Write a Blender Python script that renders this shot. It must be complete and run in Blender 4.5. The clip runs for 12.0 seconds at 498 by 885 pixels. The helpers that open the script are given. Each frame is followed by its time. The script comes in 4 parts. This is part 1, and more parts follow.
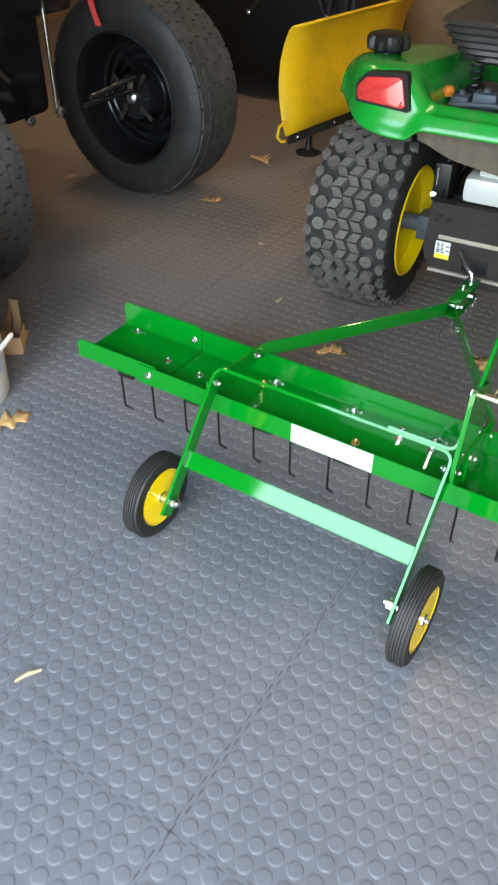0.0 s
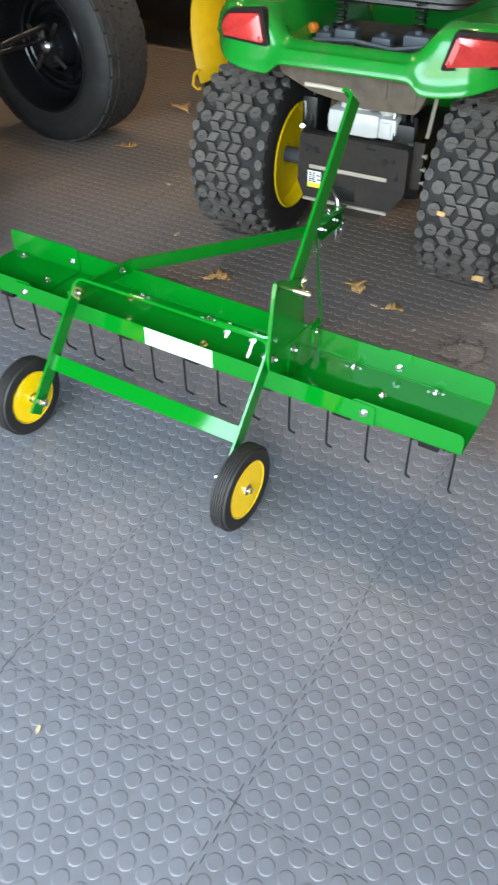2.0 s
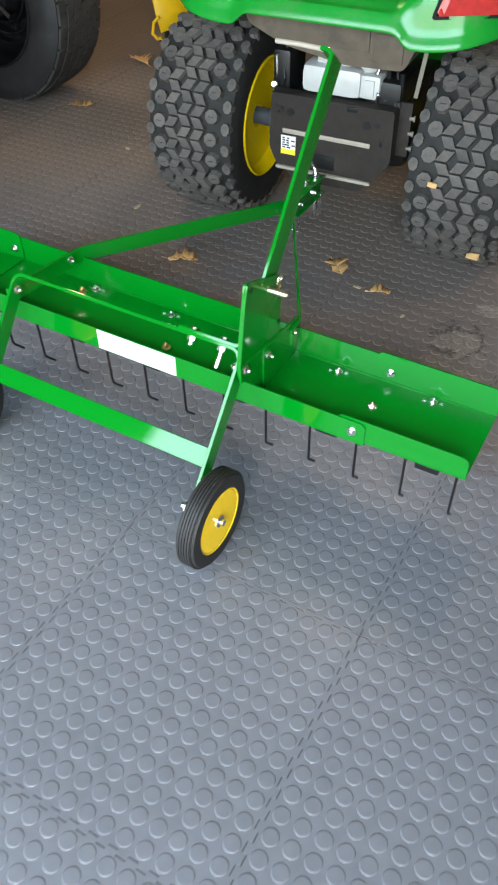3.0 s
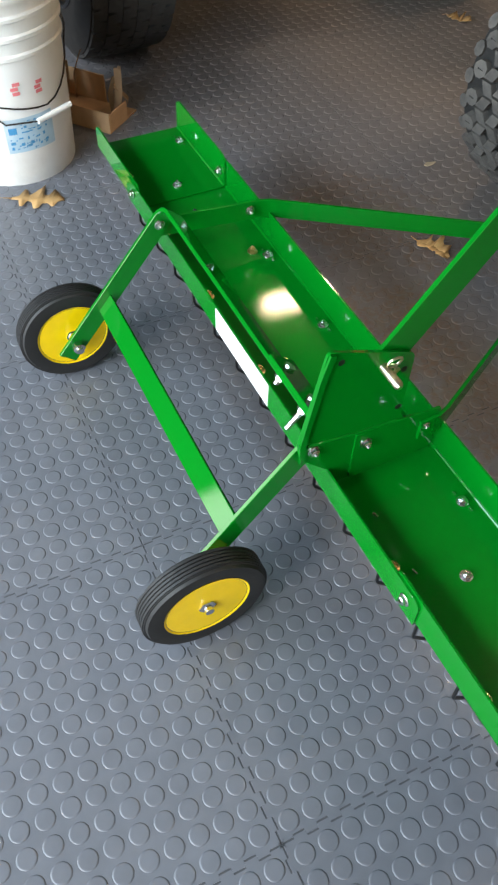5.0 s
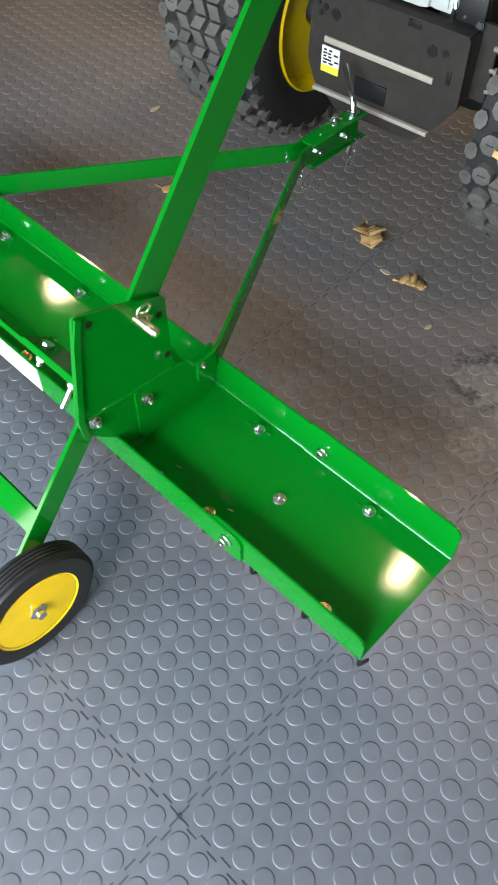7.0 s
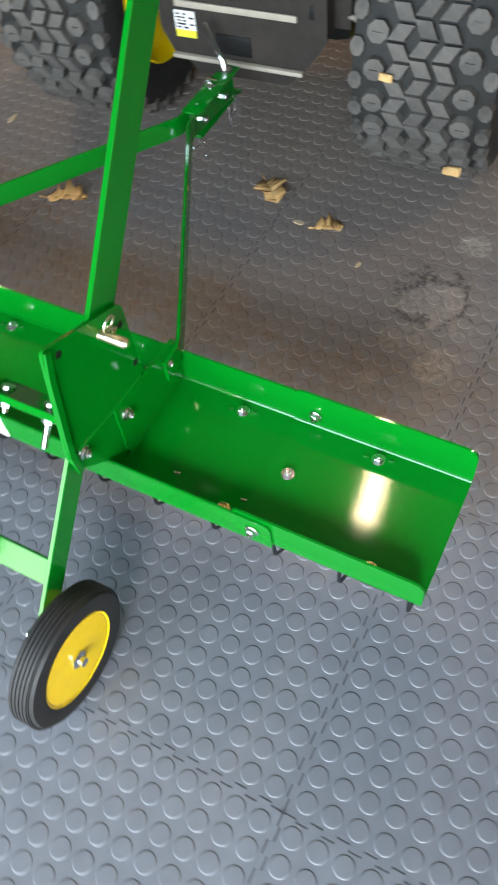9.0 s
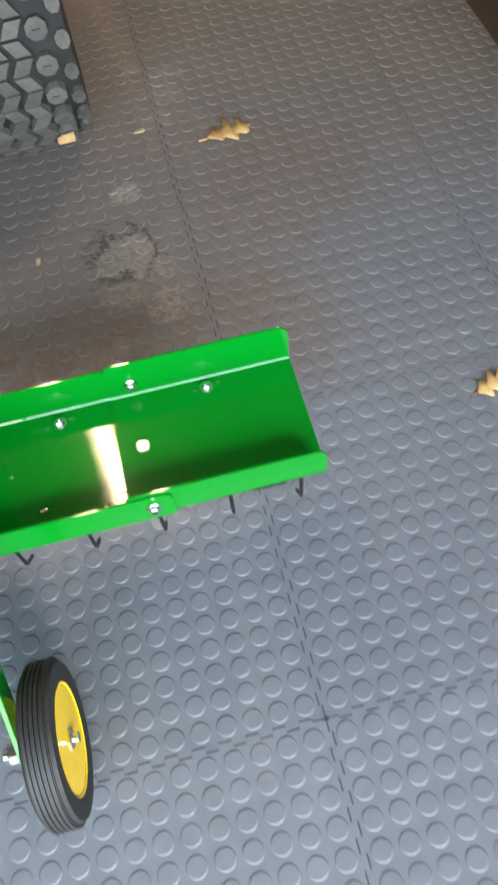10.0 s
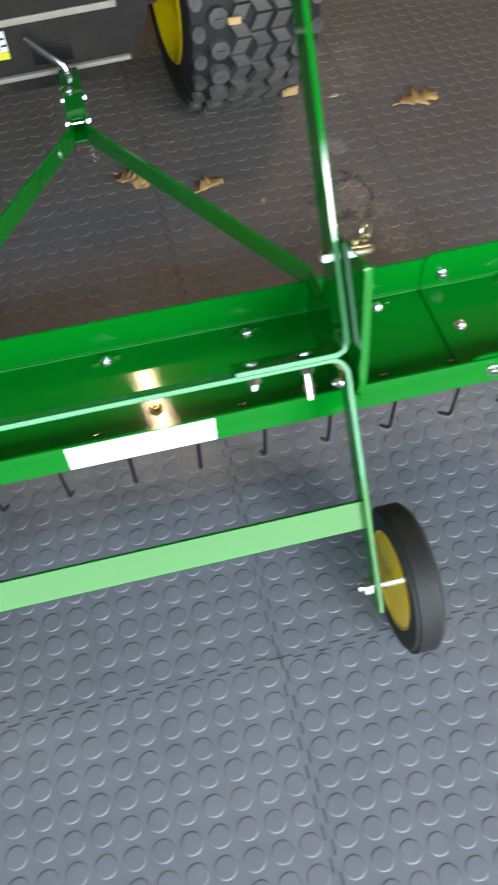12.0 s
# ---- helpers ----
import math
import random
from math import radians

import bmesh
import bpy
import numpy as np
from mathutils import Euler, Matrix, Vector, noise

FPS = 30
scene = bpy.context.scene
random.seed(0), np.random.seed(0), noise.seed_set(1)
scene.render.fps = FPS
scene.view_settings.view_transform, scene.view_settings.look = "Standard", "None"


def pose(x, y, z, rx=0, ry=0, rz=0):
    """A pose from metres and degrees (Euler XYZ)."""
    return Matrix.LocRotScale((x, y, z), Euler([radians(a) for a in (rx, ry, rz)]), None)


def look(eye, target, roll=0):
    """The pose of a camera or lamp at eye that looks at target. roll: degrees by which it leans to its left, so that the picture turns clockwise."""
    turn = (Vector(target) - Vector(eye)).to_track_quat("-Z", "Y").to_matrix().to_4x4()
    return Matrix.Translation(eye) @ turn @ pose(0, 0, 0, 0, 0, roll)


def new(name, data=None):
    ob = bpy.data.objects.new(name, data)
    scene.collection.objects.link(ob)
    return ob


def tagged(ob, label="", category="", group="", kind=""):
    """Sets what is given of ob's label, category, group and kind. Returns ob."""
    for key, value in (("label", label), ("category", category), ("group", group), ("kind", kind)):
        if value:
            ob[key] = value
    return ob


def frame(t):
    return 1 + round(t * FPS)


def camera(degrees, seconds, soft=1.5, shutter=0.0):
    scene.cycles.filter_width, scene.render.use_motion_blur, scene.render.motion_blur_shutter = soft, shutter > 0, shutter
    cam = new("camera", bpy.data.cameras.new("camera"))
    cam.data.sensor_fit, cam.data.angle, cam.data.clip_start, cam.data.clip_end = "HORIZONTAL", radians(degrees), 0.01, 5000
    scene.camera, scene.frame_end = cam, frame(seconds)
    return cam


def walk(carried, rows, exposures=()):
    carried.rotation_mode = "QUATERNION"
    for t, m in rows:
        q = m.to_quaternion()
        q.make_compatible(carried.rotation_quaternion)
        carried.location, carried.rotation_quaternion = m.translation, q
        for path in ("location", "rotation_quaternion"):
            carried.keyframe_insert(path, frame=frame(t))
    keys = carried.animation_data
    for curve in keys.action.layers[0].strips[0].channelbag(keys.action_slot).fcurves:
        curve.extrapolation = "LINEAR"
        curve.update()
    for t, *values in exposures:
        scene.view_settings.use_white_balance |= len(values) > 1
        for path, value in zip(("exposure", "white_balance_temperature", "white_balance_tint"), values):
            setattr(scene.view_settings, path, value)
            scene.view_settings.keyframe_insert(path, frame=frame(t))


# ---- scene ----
cam = camera(35.5, 12.0, 2.0, 0.5)
PATH = [
    (0, (0.482, -1.021, 1.127), (-0.356, 0.286, -0.133), 0.2),
    (0.5, (0.521, -1.111, 1.14), (-0.336, 0.161, -0.143), -0.2),
    (1, (0.575, -1.172, 1.161), (-0.288, 0.107, -0.111), -0.9),
    (1.5, (0.702, -1.136, 1.123), (-0.16, 0.135, -0.158), -1.2),
    (2, (0.843, -1.062, 1.118), (0.044, 0.216, -0.196), -0.5),
    (2.5, (0.788, -0.96, 1.087), (0.043, 0.311, -0.266), -0.9),
    (3, (0.737, -0.862, 1.073), (0.025, 0.373, -0.329), -0.5),
    (3.5, (0.75, -0.692, 1.062), (-0.134, 0.39, -0.369), -0.7),
    (3.7, (0.745, -0.63, 1.061), (-0.203, 0.378, -0.382), -0.3),
    (5.3, (0.708, -0.327, 0.987), (-0.4, 0.225, -0.584), 2.0),
    (5.5, (0.718, -0.321, 0.986), (-0.342, 0.282, -0.6), 3.2),
    (6, (0.747, -0.292, 0.961), (-0.256, 0.365, -0.64), 3.7),
    (6.5, (0.758, -0.299, 0.966), (-0.181, 0.46, -0.628), 1.4),
    (7, (0.741, -0.291, 0.966), (-0.081, 0.572, -0.64), 0.4),
    (7.2, (0.726, -0.291, 0.968), (-0.082, 0.567, -0.648), 0.4),
    (8.8, (0.69, -0.339, 0.964), (0.01, 0.572, -0.682), -5.8),
    (9, (0.658, -0.32, 0.953), (0.027, 0.615, -0.699), -8.2),
    (9.5, (0.567, -0.315, 0.939), (0.218, 0.724, -0.734), -8.7),
    (10, (0.495, -0.392, 0.939), (0.612, 0.645, -0.767), -8.2),
    (10.5, (0.456, -0.466, 0.954), (0.622, 0.578, -0.744), -6.5),
    (11, (0.359, -0.514, 0.957), (0.51, 0.586, -0.706), -7.0),
    (11.5, (0.192, -0.526, 0.956), (0.369, 0.578, -0.703), -6.2),
    (12, (0.034, -0.512, 0.939), (0.242, 0.587, -0.718), -3.2),
]
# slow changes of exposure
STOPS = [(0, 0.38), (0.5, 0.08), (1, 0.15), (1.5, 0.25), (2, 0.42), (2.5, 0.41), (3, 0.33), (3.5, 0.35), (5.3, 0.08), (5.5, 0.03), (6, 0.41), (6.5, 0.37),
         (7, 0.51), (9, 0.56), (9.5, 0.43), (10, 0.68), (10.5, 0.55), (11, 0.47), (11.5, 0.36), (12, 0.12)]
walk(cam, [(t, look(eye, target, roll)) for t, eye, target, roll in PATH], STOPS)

# ---- light ----
DOOR_Y = -2.1
world = bpy.data.worlds.new("sky")
scene.world = world
world.use_nodes = True
wn = world.node_tree.nodes
sky = wn.new("ShaderNodeTexSky")
sky.sky_type, sky.sun_disc = "NISHITA", False
sky.sun_elevation, sky.sun_rotation = radians(32), radians(150)
wn["Background"].inputs[1].default_value = 0.12
world.node_tree.links.new(sky.outputs[0], wn["Background"].inputs[0])
sun = new("sun", bpy.data.lights.new("sun", "SUN"))
sun.data.energy, sun.data.angle, sun.data.color = 1.2, radians(12), (1, 0.95, 0.88)
sun.matrix_world = look((3, -6, 6), (0, 2, 0))
# daylight in the open doorway: blue sky above, the sunlit drive below
for name, z, high, watts, tint in (("door_sky", 1.52, 1.26, 126, (0.66, 0.86, 1.0)), ("door_drive", 0.46, 0.84, 38, (0.99, 0.98, 0.93))):
    door_light = new(name, bpy.data.lights.new(name, "AREA"))
    door_light.data.shape, door_light.data.size, door_light.data.size_y = "RECTANGLE", 2.94, high
    door_light.data.energy, door_light.data.color = watts, tint
    door_light.matrix_world = look((0.42, DOOR_Y + 0.02, z), (0.42, 0, z))
scene.view_settings.exposure = 0.25


# ---- materials ----
def material(name, colour, rough=0.5, metal=0.0, grain=0.15, scale=40.0, bump=0.1, coarse=3.0, stain=None, stain_amount=0.0,
             coat=0.0, random_value=0.0, ior=1.5):
    """A surface with two scales of variation in colour and roughness, and a fine relief."""
    m = bpy.data.materials.new(name)
    m.use_nodes = True
    t = m.node_tree
    n, l = t.nodes, t.links
    b = n["Principled BSDF"]
    co = n.new("ShaderNodeTexCoord")
    fine, wide = n.new("ShaderNodeTexNoise"), n.new("ShaderNodeTexNoise")
    fine.inputs["Scale"].default_value, fine.inputs["Detail"].default_value = scale, 6
    wide.inputs["Scale"].default_value, wide.inputs["Detail"].default_value = coarse, 5
    for k in (fine, wide):
        l.new(co.outputs["Object"], k.inputs["Vector"])
    mixed = n.new("ShaderNodeMath")
    mixed.operation = "ADD"
    l.new(fine.outputs["Fac"], mixed.inputs[0])
    l.new(wide.outputs["Fac"], mixed.inputs[1])
    span = n.new("ShaderNodeMapRange")
    span.inputs["From Min"].default_value, span.inputs["From Max"].default_value = 0.6, 1.4
    span.inputs["To Min"].default_value, span.inputs["To Max"].default_value = 1 - grain, 1 + grain
    l.new(mixed.outputs[0], span.inputs["Value"])
    tone = n.new("ShaderNodeVectorMath")
    tone.operation = "SCALE"
    tone.inputs[0].default_value = colour
    l.new(span.outputs[0], tone.inputs["Scale"])
    last = tone.outputs[0]
    if random_value:
        info = n.new("ShaderNodeObjectInfo")
        rng = n.new("ShaderNodeMapRange")
        rng.inputs["To Min"].default_value, rng.inputs["To Max"].default_value = 1 - random_value, 1 + random_value
        l.new(info.outputs["Random"], rng.inputs["Value"])
        sc = n.new("ShaderNodeVectorMath")
        sc.operation = "SCALE"
        l.new(last, sc.inputs[0])
        l.new(rng.outputs[0], sc.inputs["Scale"])
        last = sc.outputs[0]
    if stain:
        spots = n.new("ShaderNodeTexNoise")
        spots.inputs["Scale"].default_value, spots.inputs["Detail"].default_value = coarse * 2.3, 9
        spots.inputs["Roughness"].default_value = 0.65
        l.new(co.outputs["Object"], spots.inputs["Vector"])
        cut = n.new("ShaderNodeMapRange")
        cut.inputs["From Min"].default_value, cut.inputs["From Max"].default_value = 0.5, 0.72
        cut.inputs["To Max"].default_value = stain_amount
        l.new(spots.outputs["Fac"], cut.inputs["Value"])
        mx = n.new("ShaderNodeMix")
        mx.data_type = "RGBA"
        l.new(cut.outputs[0], mx.inputs[0])
        l.new(last, mx.inputs[6])
        mx.inputs[7].default_value = (*stain, 1)
        last = mx.outputs[2]
    l.new(last, b.inputs["Base Color"])
    rr = n.new("ShaderNodeMapRange")
    rr.inputs["From Min"].default_value, rr.inputs["From Max"].default_value = 0.3, 0.7
    rr.inputs["To Min"].default_value, rr.inputs["To Max"].default_value = max(0.02, rough * 0.85), min(1, rough * 1.15)
    l.new(wide.outputs["Fac"], rr.inputs["Value"])
    l.new(rr.outputs[0], b.inputs["Roughness"])
    b.inputs["Metallic"].default_value = metal
    b.inputs["IOR"].default_value = ior
    b.inputs["Coat Weight"].default_value = coat
    b.inputs["Coat Roughness"].default_value = 0.12
    if bump:
        bp = n.new("ShaderNodeBump")
        bp.inputs["Strength"].default_value, bp.inputs["Distance"].default_value = bump, 0.002
        l.new(fine.outputs["Fac"], bp.inputs["Height"])
        l.new(bp.outputs[0], b.inputs["Normal"])
    return m


GREEN = material("green_powder_coat", (0.0005, 0.172, 0.010), 0.05, grain=0.05, scale=420, bump=0.014, coarse=4, ior=1.56)
BODY_GREEN = material("green_moulded_hood", (0.008, 0.25, 0.025), 0.2, grain=0.06, scale=90, bump=0.03, coarse=5,
                      stain=(0.16, 0.2, 0.12), stain_amount=0.3)
YELLOW = material("yellow_rim_paint", (0.86, 0.60, 0.003), 0.25, grain=0.06, scale=60, bump=0.05)
SMALL_YELLOW = material("bright_yellow_rim_paint", (0.95, 0.65, 0.004), 0.18, grain=0.06, scale=60, bump=0.04)
PLOW_YELLOW = material("yellow_blade_paint", (0.74, 0.44, 0.002), 0.5, grain=0.08, scale=30, bump=0.04, stain=(0.45, 0.3, 0.03), stain_amount=0.4)
RUBBER = material("black_rubber", (0.015, 0.015, 0.016), 0.62, grain=0.25, scale=90, bump=0.25)
TREAD = material("dust_grey_tread_rubber", (0.082, 0.073, 0.066), 0.85, grain=0.3, scale=70, bump=0.4, coarse=12, stain=(0.17, 0.15, 0.13), stain_amount=0.5, random_value=0.25)
SIDEWALL = material("black_tyre_sidewall", (0.017, 0.016, 0.016), 0.6, grain=0.3, scale=60, bump=0.2, coarse=7, stain=(0.05, 0.047, 0.044), stain_amount=0.5)
DUSTY = material("dusty_tyre_rubber", (0.016, 0.015, 0.014), 0.8, grain=0.35, scale=55, bump=0.4, coarse=9, stain=(0.04, 0.035, 0.03), stain_amount=0.4)
ROAD_TYRE = material("worn_road_tyre_rubber", (0.034, 0.033, 0.033), 0.72, grain=0.3, scale=70, bump=0.3, coarse=6, stain=(0.1, 0.095, 0.09), stain_amount=0.4)
BLACK = material("black_enamel", (0.009, 0.009, 0.009), 0.45, ior=1.38, grain=0.2, scale=60, bump=0.1)
CHASSIS = material("dark_grey_chassis_steel", (0.028, 0.023, 0.020), 0.75, 0.0, grain=0.25, scale=60, bump=0.2, ior=1.3, stain=(0.06, 0.047, 0.037), stain_amount=0.5)
ZINC = material("bright_zinc", (0.72, 0.73, 0.74), 0.22, 1.0, grain=0.15, scale=120, bump=0.08)
GLOSS_BLACK = material("glossy_black_paint", (0.010, 0.010, 0.011), 0.22, grain=0.2, scale=60, bump=0.08)
PALE_INK = material("pale_blue_label_wash", (0.42, 0.58, 0.7), 0.45, grain=0.15, scale=30, bump=0.0, stain=(0.65, 0.67, 0.68), stain_amount=0.8)
BRASS = material("yellow_zinc", (0.7, 0.52, 0.26), 0.28, 1.0, grain=0.15, scale=120, bump=0.08)
PIN_ZINC = material("pale_yellow_zinc", (0.74, 0.66, 0.48), 0.3, 1.0, grain=0.15, scale=120, bump=0.08)
SPRING = material("black_oiled_spring_steel", (0.02, 0.02, 0.022), 0.35, 0.6, grain=0.2, scale=150, bump=0.05)
WHITE_LABEL = material("white_sticker_vinyl", (0.85, 0.85, 0.84), 0.35, grain=0.02, scale=60, bump=0.0)
WHITE_PLASTIC = material("white_plastic", (0.80, 0.80, 0.79), 0.4, grain=0.05, scale=20, bump=0.04, stain=(0.5, 0.47, 0.42), stain_amount=0.4)
MILKY = material("milky_white_plastic", (0.5, 0.5, 0.48), 0.35, grain=0.1, scale=20, bump=0.04, stain=(0.34, 0.31, 0.27), stain_amount=0.5)
GREY_PLASTIC = material("grey_plastic", (0.075, 0.083, 0.10), 0.5, grain=0.12, scale=60)
RED_LENS = material("red_lamp_lens", (0.50, 0.035, 0.03), 0.22, grain=0.25, scale=90, bump=0.3, coat=0.6)
CARD = material("brown_cardboard", (0.52, 0.33, 0.18), 0.85, grain=0.15, scale=50, bump=0.15)
OLD_CARD = material("brown_torn_card", (0.30, 0.19, 0.105), 0.9, grain=0.25, scale=40, bump=0.2)
LEAF = material("dry_oak_leaf", (0.60, 0.365, 0.145), 0.7, grain=0.3, scale=60, bump=0.4, random_value=0.3)
TAN_WALL = material("tan_plywood_wall", (0.27, 0.175, 0.09), 0.7, grain=0.2, scale=12, coarse=1.2, bump=0.1)
DARK_WALL = material("dark_brown_panel", (0.075, 0.04, 0.022), 0.55, grain=0.3, scale=20, coarse=2, bump=0.1)
CEILING = material("ceiling_board", (0.085, 0.068, 0.054), 0.8, grain=0.1, scale=15, coarse=1.0)
CONCRETE = material("concrete_slab", (0.07, 0.072, 0.08), 0.9, grain=0.2, scale=20)
DRIVE = material("driveway_asphalt", (0.09, 0.09, 0.095), 0.9, grain=0.3, scale=80, bump=0.4)
SEAT_VINYL = material("dark_grey_seat_vinyl", (0.028, 0.024, 0.021), 0.45, grain=0.15, scale=120, bump=0.2)
PALE_BAR = material("pale_dusty_steel", (0.36, 0.31, 0.25), 0.6, grain=0.15, scale=60)
BEIGE_PAN = material("dusty_beige_underbody", (0.095, 0.072, 0.05), 0.8, grain=0.3, scale=30, coarse=9, bump=0.3, stain=(0.035, 0.028, 0.022), stain_amount=0.7)
STAY_STEEL = material("dull_stay_steel", (0.19, 0.165, 0.13), 0.6, grain=0.2, scale=60)
RED_STRAP = material("red_webbing_strap", (0.6, 0.05, 0.045), 0.7, grain=0.1, scale=200, bump=0.3)
BLUE_INK = material("blue_label_ink", (0.06, 0.28, 0.55), 0.45, grain=0.25, scale=50, bump=0.0)
RED_INK = material("red_label_ink", (0.78, 0.22, 0.24), 0.45, grain=0.2, scale=50, bump=0.0)
DECAL_YELLOW = material("yellow_decal", (0.8, 0.72, 0.05), 0.4, grain=0.05, bump=0.0)
STICK = material("dry_straw_stick", (0.5, 0.4, 0.26), 0.8, grain=0.25, scale=80)


def floor_material():
    """Dark grey vinyl with scuffs, dust, painted-in warm lamp light, and pale dried mud by the tractor's wheel."""
    m = material("grey_vinyl_coin_tile", (0.140, 0.148, 0.172), 0.35, grain=0.14, scale=35, bump=0.06, coarse=2.2, random_value=0.04)
    t = m.node_tree
    n, l = t.nodes, t.links
    b = n["Principled BSDF"]
    geo = n.new("ShaderNodeNewGeometry")
    noise_n = n.new("ShaderNodeTexNoise")
    noise_n.inputs["Scale"].default_value, noise_n.inputs["Detail"].default_value = 22, 10
    noise_n.inputs["Roughness"].default_value = 0.68
    l.new(geo.outputs["Position"], noise_n.inputs["Vector"])
    last = b.inputs["Base Color"].links[0].from_socket
    # brown over the inner half: part dust, part warm lamp light put into the colour
    parts = n.new("ShaderNodeSeparateXYZ")
    l.new(geo.outputs["Position"], parts.inputs[0])
    patch = n.new("ShaderNodeTexNoise")
    patch.inputs["Scale"].default_value, patch.inputs["Detail"].default_value = 1.7, 6
    l.new(geo.outputs["Position"], patch.inputs["Vector"])
    sway = n.new("ShaderNodeMath")
    sway.operation = "MULTIPLY_ADD"
    l.new(patch.outputs["Fac"], sway.inputs[0])
    sway.inputs[1].default_value = 1.1
    l.new(parts.outputs["Y"], sway.inputs[2])
    dust_warm_light = n.new("ShaderNodeMapRange")
    dust_warm_light.interpolation_type = "SMOOTHSTEP"
    dust_warm_light.inputs["From Min"].default_value, dust_warm_light.inputs["From Max"].default_value = 0.55, 1.7
    dust_warm_light.inputs["To Max"].default_value = 0.78
    l.new(sway.outputs[0], dust_warm_light.inputs["Value"])
    mx = n.new("ShaderNodeMix")
    mx.data_type = "RGBA"
    l.new(dust_warm_light.outputs[0], mx.inputs[0])
    l.new(last, mx.inputs[6])
    mx.inputs[7].default_value = (0.198, 0.154, 0.122, 1)
    last = mx.outputs[2]
    dull = n.new("ShaderNodeMapRange")
    dull.inputs["To Min"].default_value, dull.inputs["To Max"].default_value = 0.36, 0.62
    l.new(dust_warm_light.outputs[0], dull.inputs["Value"])
    l.new(dull.outputs[0], b.inputs["Roughness"])
    sheen = n.new("ShaderNodeMapRange")
    sheen.inputs["To Min"].default_value, sheen.inputs["To Max"].default_value = 0.5, 0.2
    l.new(dust_warm_light.outputs[0], sheen.inputs["Value"])
    l.new(sheen.outputs[0], b.inputs["Specular IOR Level"])
    fleck = n.new("ShaderNodeTexNoise")
    fleck.inputs["Scale"].default_value, fleck.inputs["Detail"].default_value = 130, 4
    l.new(geo.outputs["Position"], fleck.inputs["Vector"])
    worn = n.new("ShaderNodeMapRange")
    worn.inputs["From Min"].default_value, worn.inputs["From Max"].default_value = 0.36, 0.6
    l.new(fleck.outputs["Fac"], worn.inputs["Value"])

    def spill(x, y, r, inner, outer, amount, tint):
        """A ragged patch of one tint round a point; inner > 0 leaves only its rim."""
        nonlocal last
        far = n.new("ShaderNodeVectorMath")
        far.operation = "DISTANCE"
        l.new(geo.outputs["Position"], far.inputs[0])
        far.inputs[1].default_value = (x, y, 0)
        wob = n.new("ShaderNodeMath")
        wob.operation = "MULTIPLY_ADD"
        l.new(noise_n.outputs["Fac"], wob.inputs[0])
        wob.inputs[1].default_value = r * 2.4
        l.new(far.outputs["Value"], wob.inputs[2])
        cut = n.new("ShaderNodeMapRange")
        cut.inputs["From Min"].default_value, cut.inputs["From Max"].default_value = r * (1.2 + outer), r * (1.05 + outer)
        cut.inputs["To Max"].default_value = amount
        l.new(wob.outputs[0], cut.inputs["Value"])
        mask = n.new("ShaderNodeMath")
        mask.operation = "MULTIPLY"
        l.new(cut.outputs[0], mask.inputs[0])
        l.new(worn.outputs[0], mask.inputs[1])
        if inner:
            hole = n.new("ShaderNodeMapRange")
            hole.inputs["From Min"].default_value, hole.inputs["From Max"].default_value = r * (1.05 + inner), r * (1.15 + inner)
            l.new(wob.outputs[0], hole.inputs["Value"])
            ring = n.new("ShaderNodeMath")
            ring.operation = "MULTIPLY"
            l.new(mask.outputs[0], ring.inputs[0])
            l.new(hole.outputs[0], ring.inputs[1])
            mask = ring
        mx = n.new("ShaderNodeMix")
        mx.data_type = "RGBA"
        l.new(mask.outputs[0], mx.inputs[0])
        l.new(last, mx.inputs[6])
        mx.inputs[7].default_value = (*tint, 1)
        last = mx.outputs[2]

    PALE, DAMP, BROWN = (0.30, 0.275, 0.25), (0.05, 0.048, 0.05), (0.15, 0.098, 0.062)
    # broad brown patches beyond the rake and beside the tractor
    for x, y, r, amount in ((0.34, 0.33, 0.16, 0.6), (0.60, 0.36, 0.18, 0.35), (-0.10, 0.36, 0.17, 0.6), (0.12, 0.40, 0.13, 0.5), (-0.45, 0.50, 0.2, 0.5), (0.75, 0.7, 0.2, 0.4), (-0.25, 0.62, 0.14, 0.45)):
        spill(x, y, r, 0, 0.8, amount, BROWN)
    # pale dried mud, the first patch with a dark rim
    spill(0.44, 0.585, 0.075, 0, 0.8, 0.55, PALE)
    spill(0.44, 0.585, 0.075, 0.70, 0.97, 1.0, DAMP)
    for x, y, r, amount in ((0.467, 0.745, 0.04, 0.95), (0.50, 0.461, 0.05, 0.7), (0.43, 0.50, 0.05, 0.45), (0.585, 1.0, 0.05, 0.45), (0.502, 0.545, 0.03, 0.6), (0.385, 0.565, 0.02, 0.5), (0.41, 0.40, 0.025, 0.35),
                            (0.56, 0.93, 0.03, 0.35), (0.60, 1.06, 0.035, 0.5), (0.53, 1.10, 0.03, 0.4), (-0.5, 0.95, 0.1, 0.2), (-0.35, 0.85, 0.05, 0.25)):
        spill(x, y, r, 0, 0.8, amount, PALE)
    l.new(last, b.inputs["Base Color"])
    return m


TILE = floor_material()


# ---- mesh helpers ----
def mesh_of(name, bm, mat, smooth=0.6):
    bmesh.ops.recalc_face_normals(bm, faces=bm.faces)
    me = bpy.data.meshes.new(name)
    bm.to_mesh(me)
    bm.free()
    for mm in (mat if isinstance(mat, (list, tuple)) else (mat,)):
        me.materials.append(mm)
    if smooth:
        me.polygons.foreach_set("use_smooth", [True] * len(me.polygons))
        me.set_sharp_from_angle(angle=smooth)
    return me


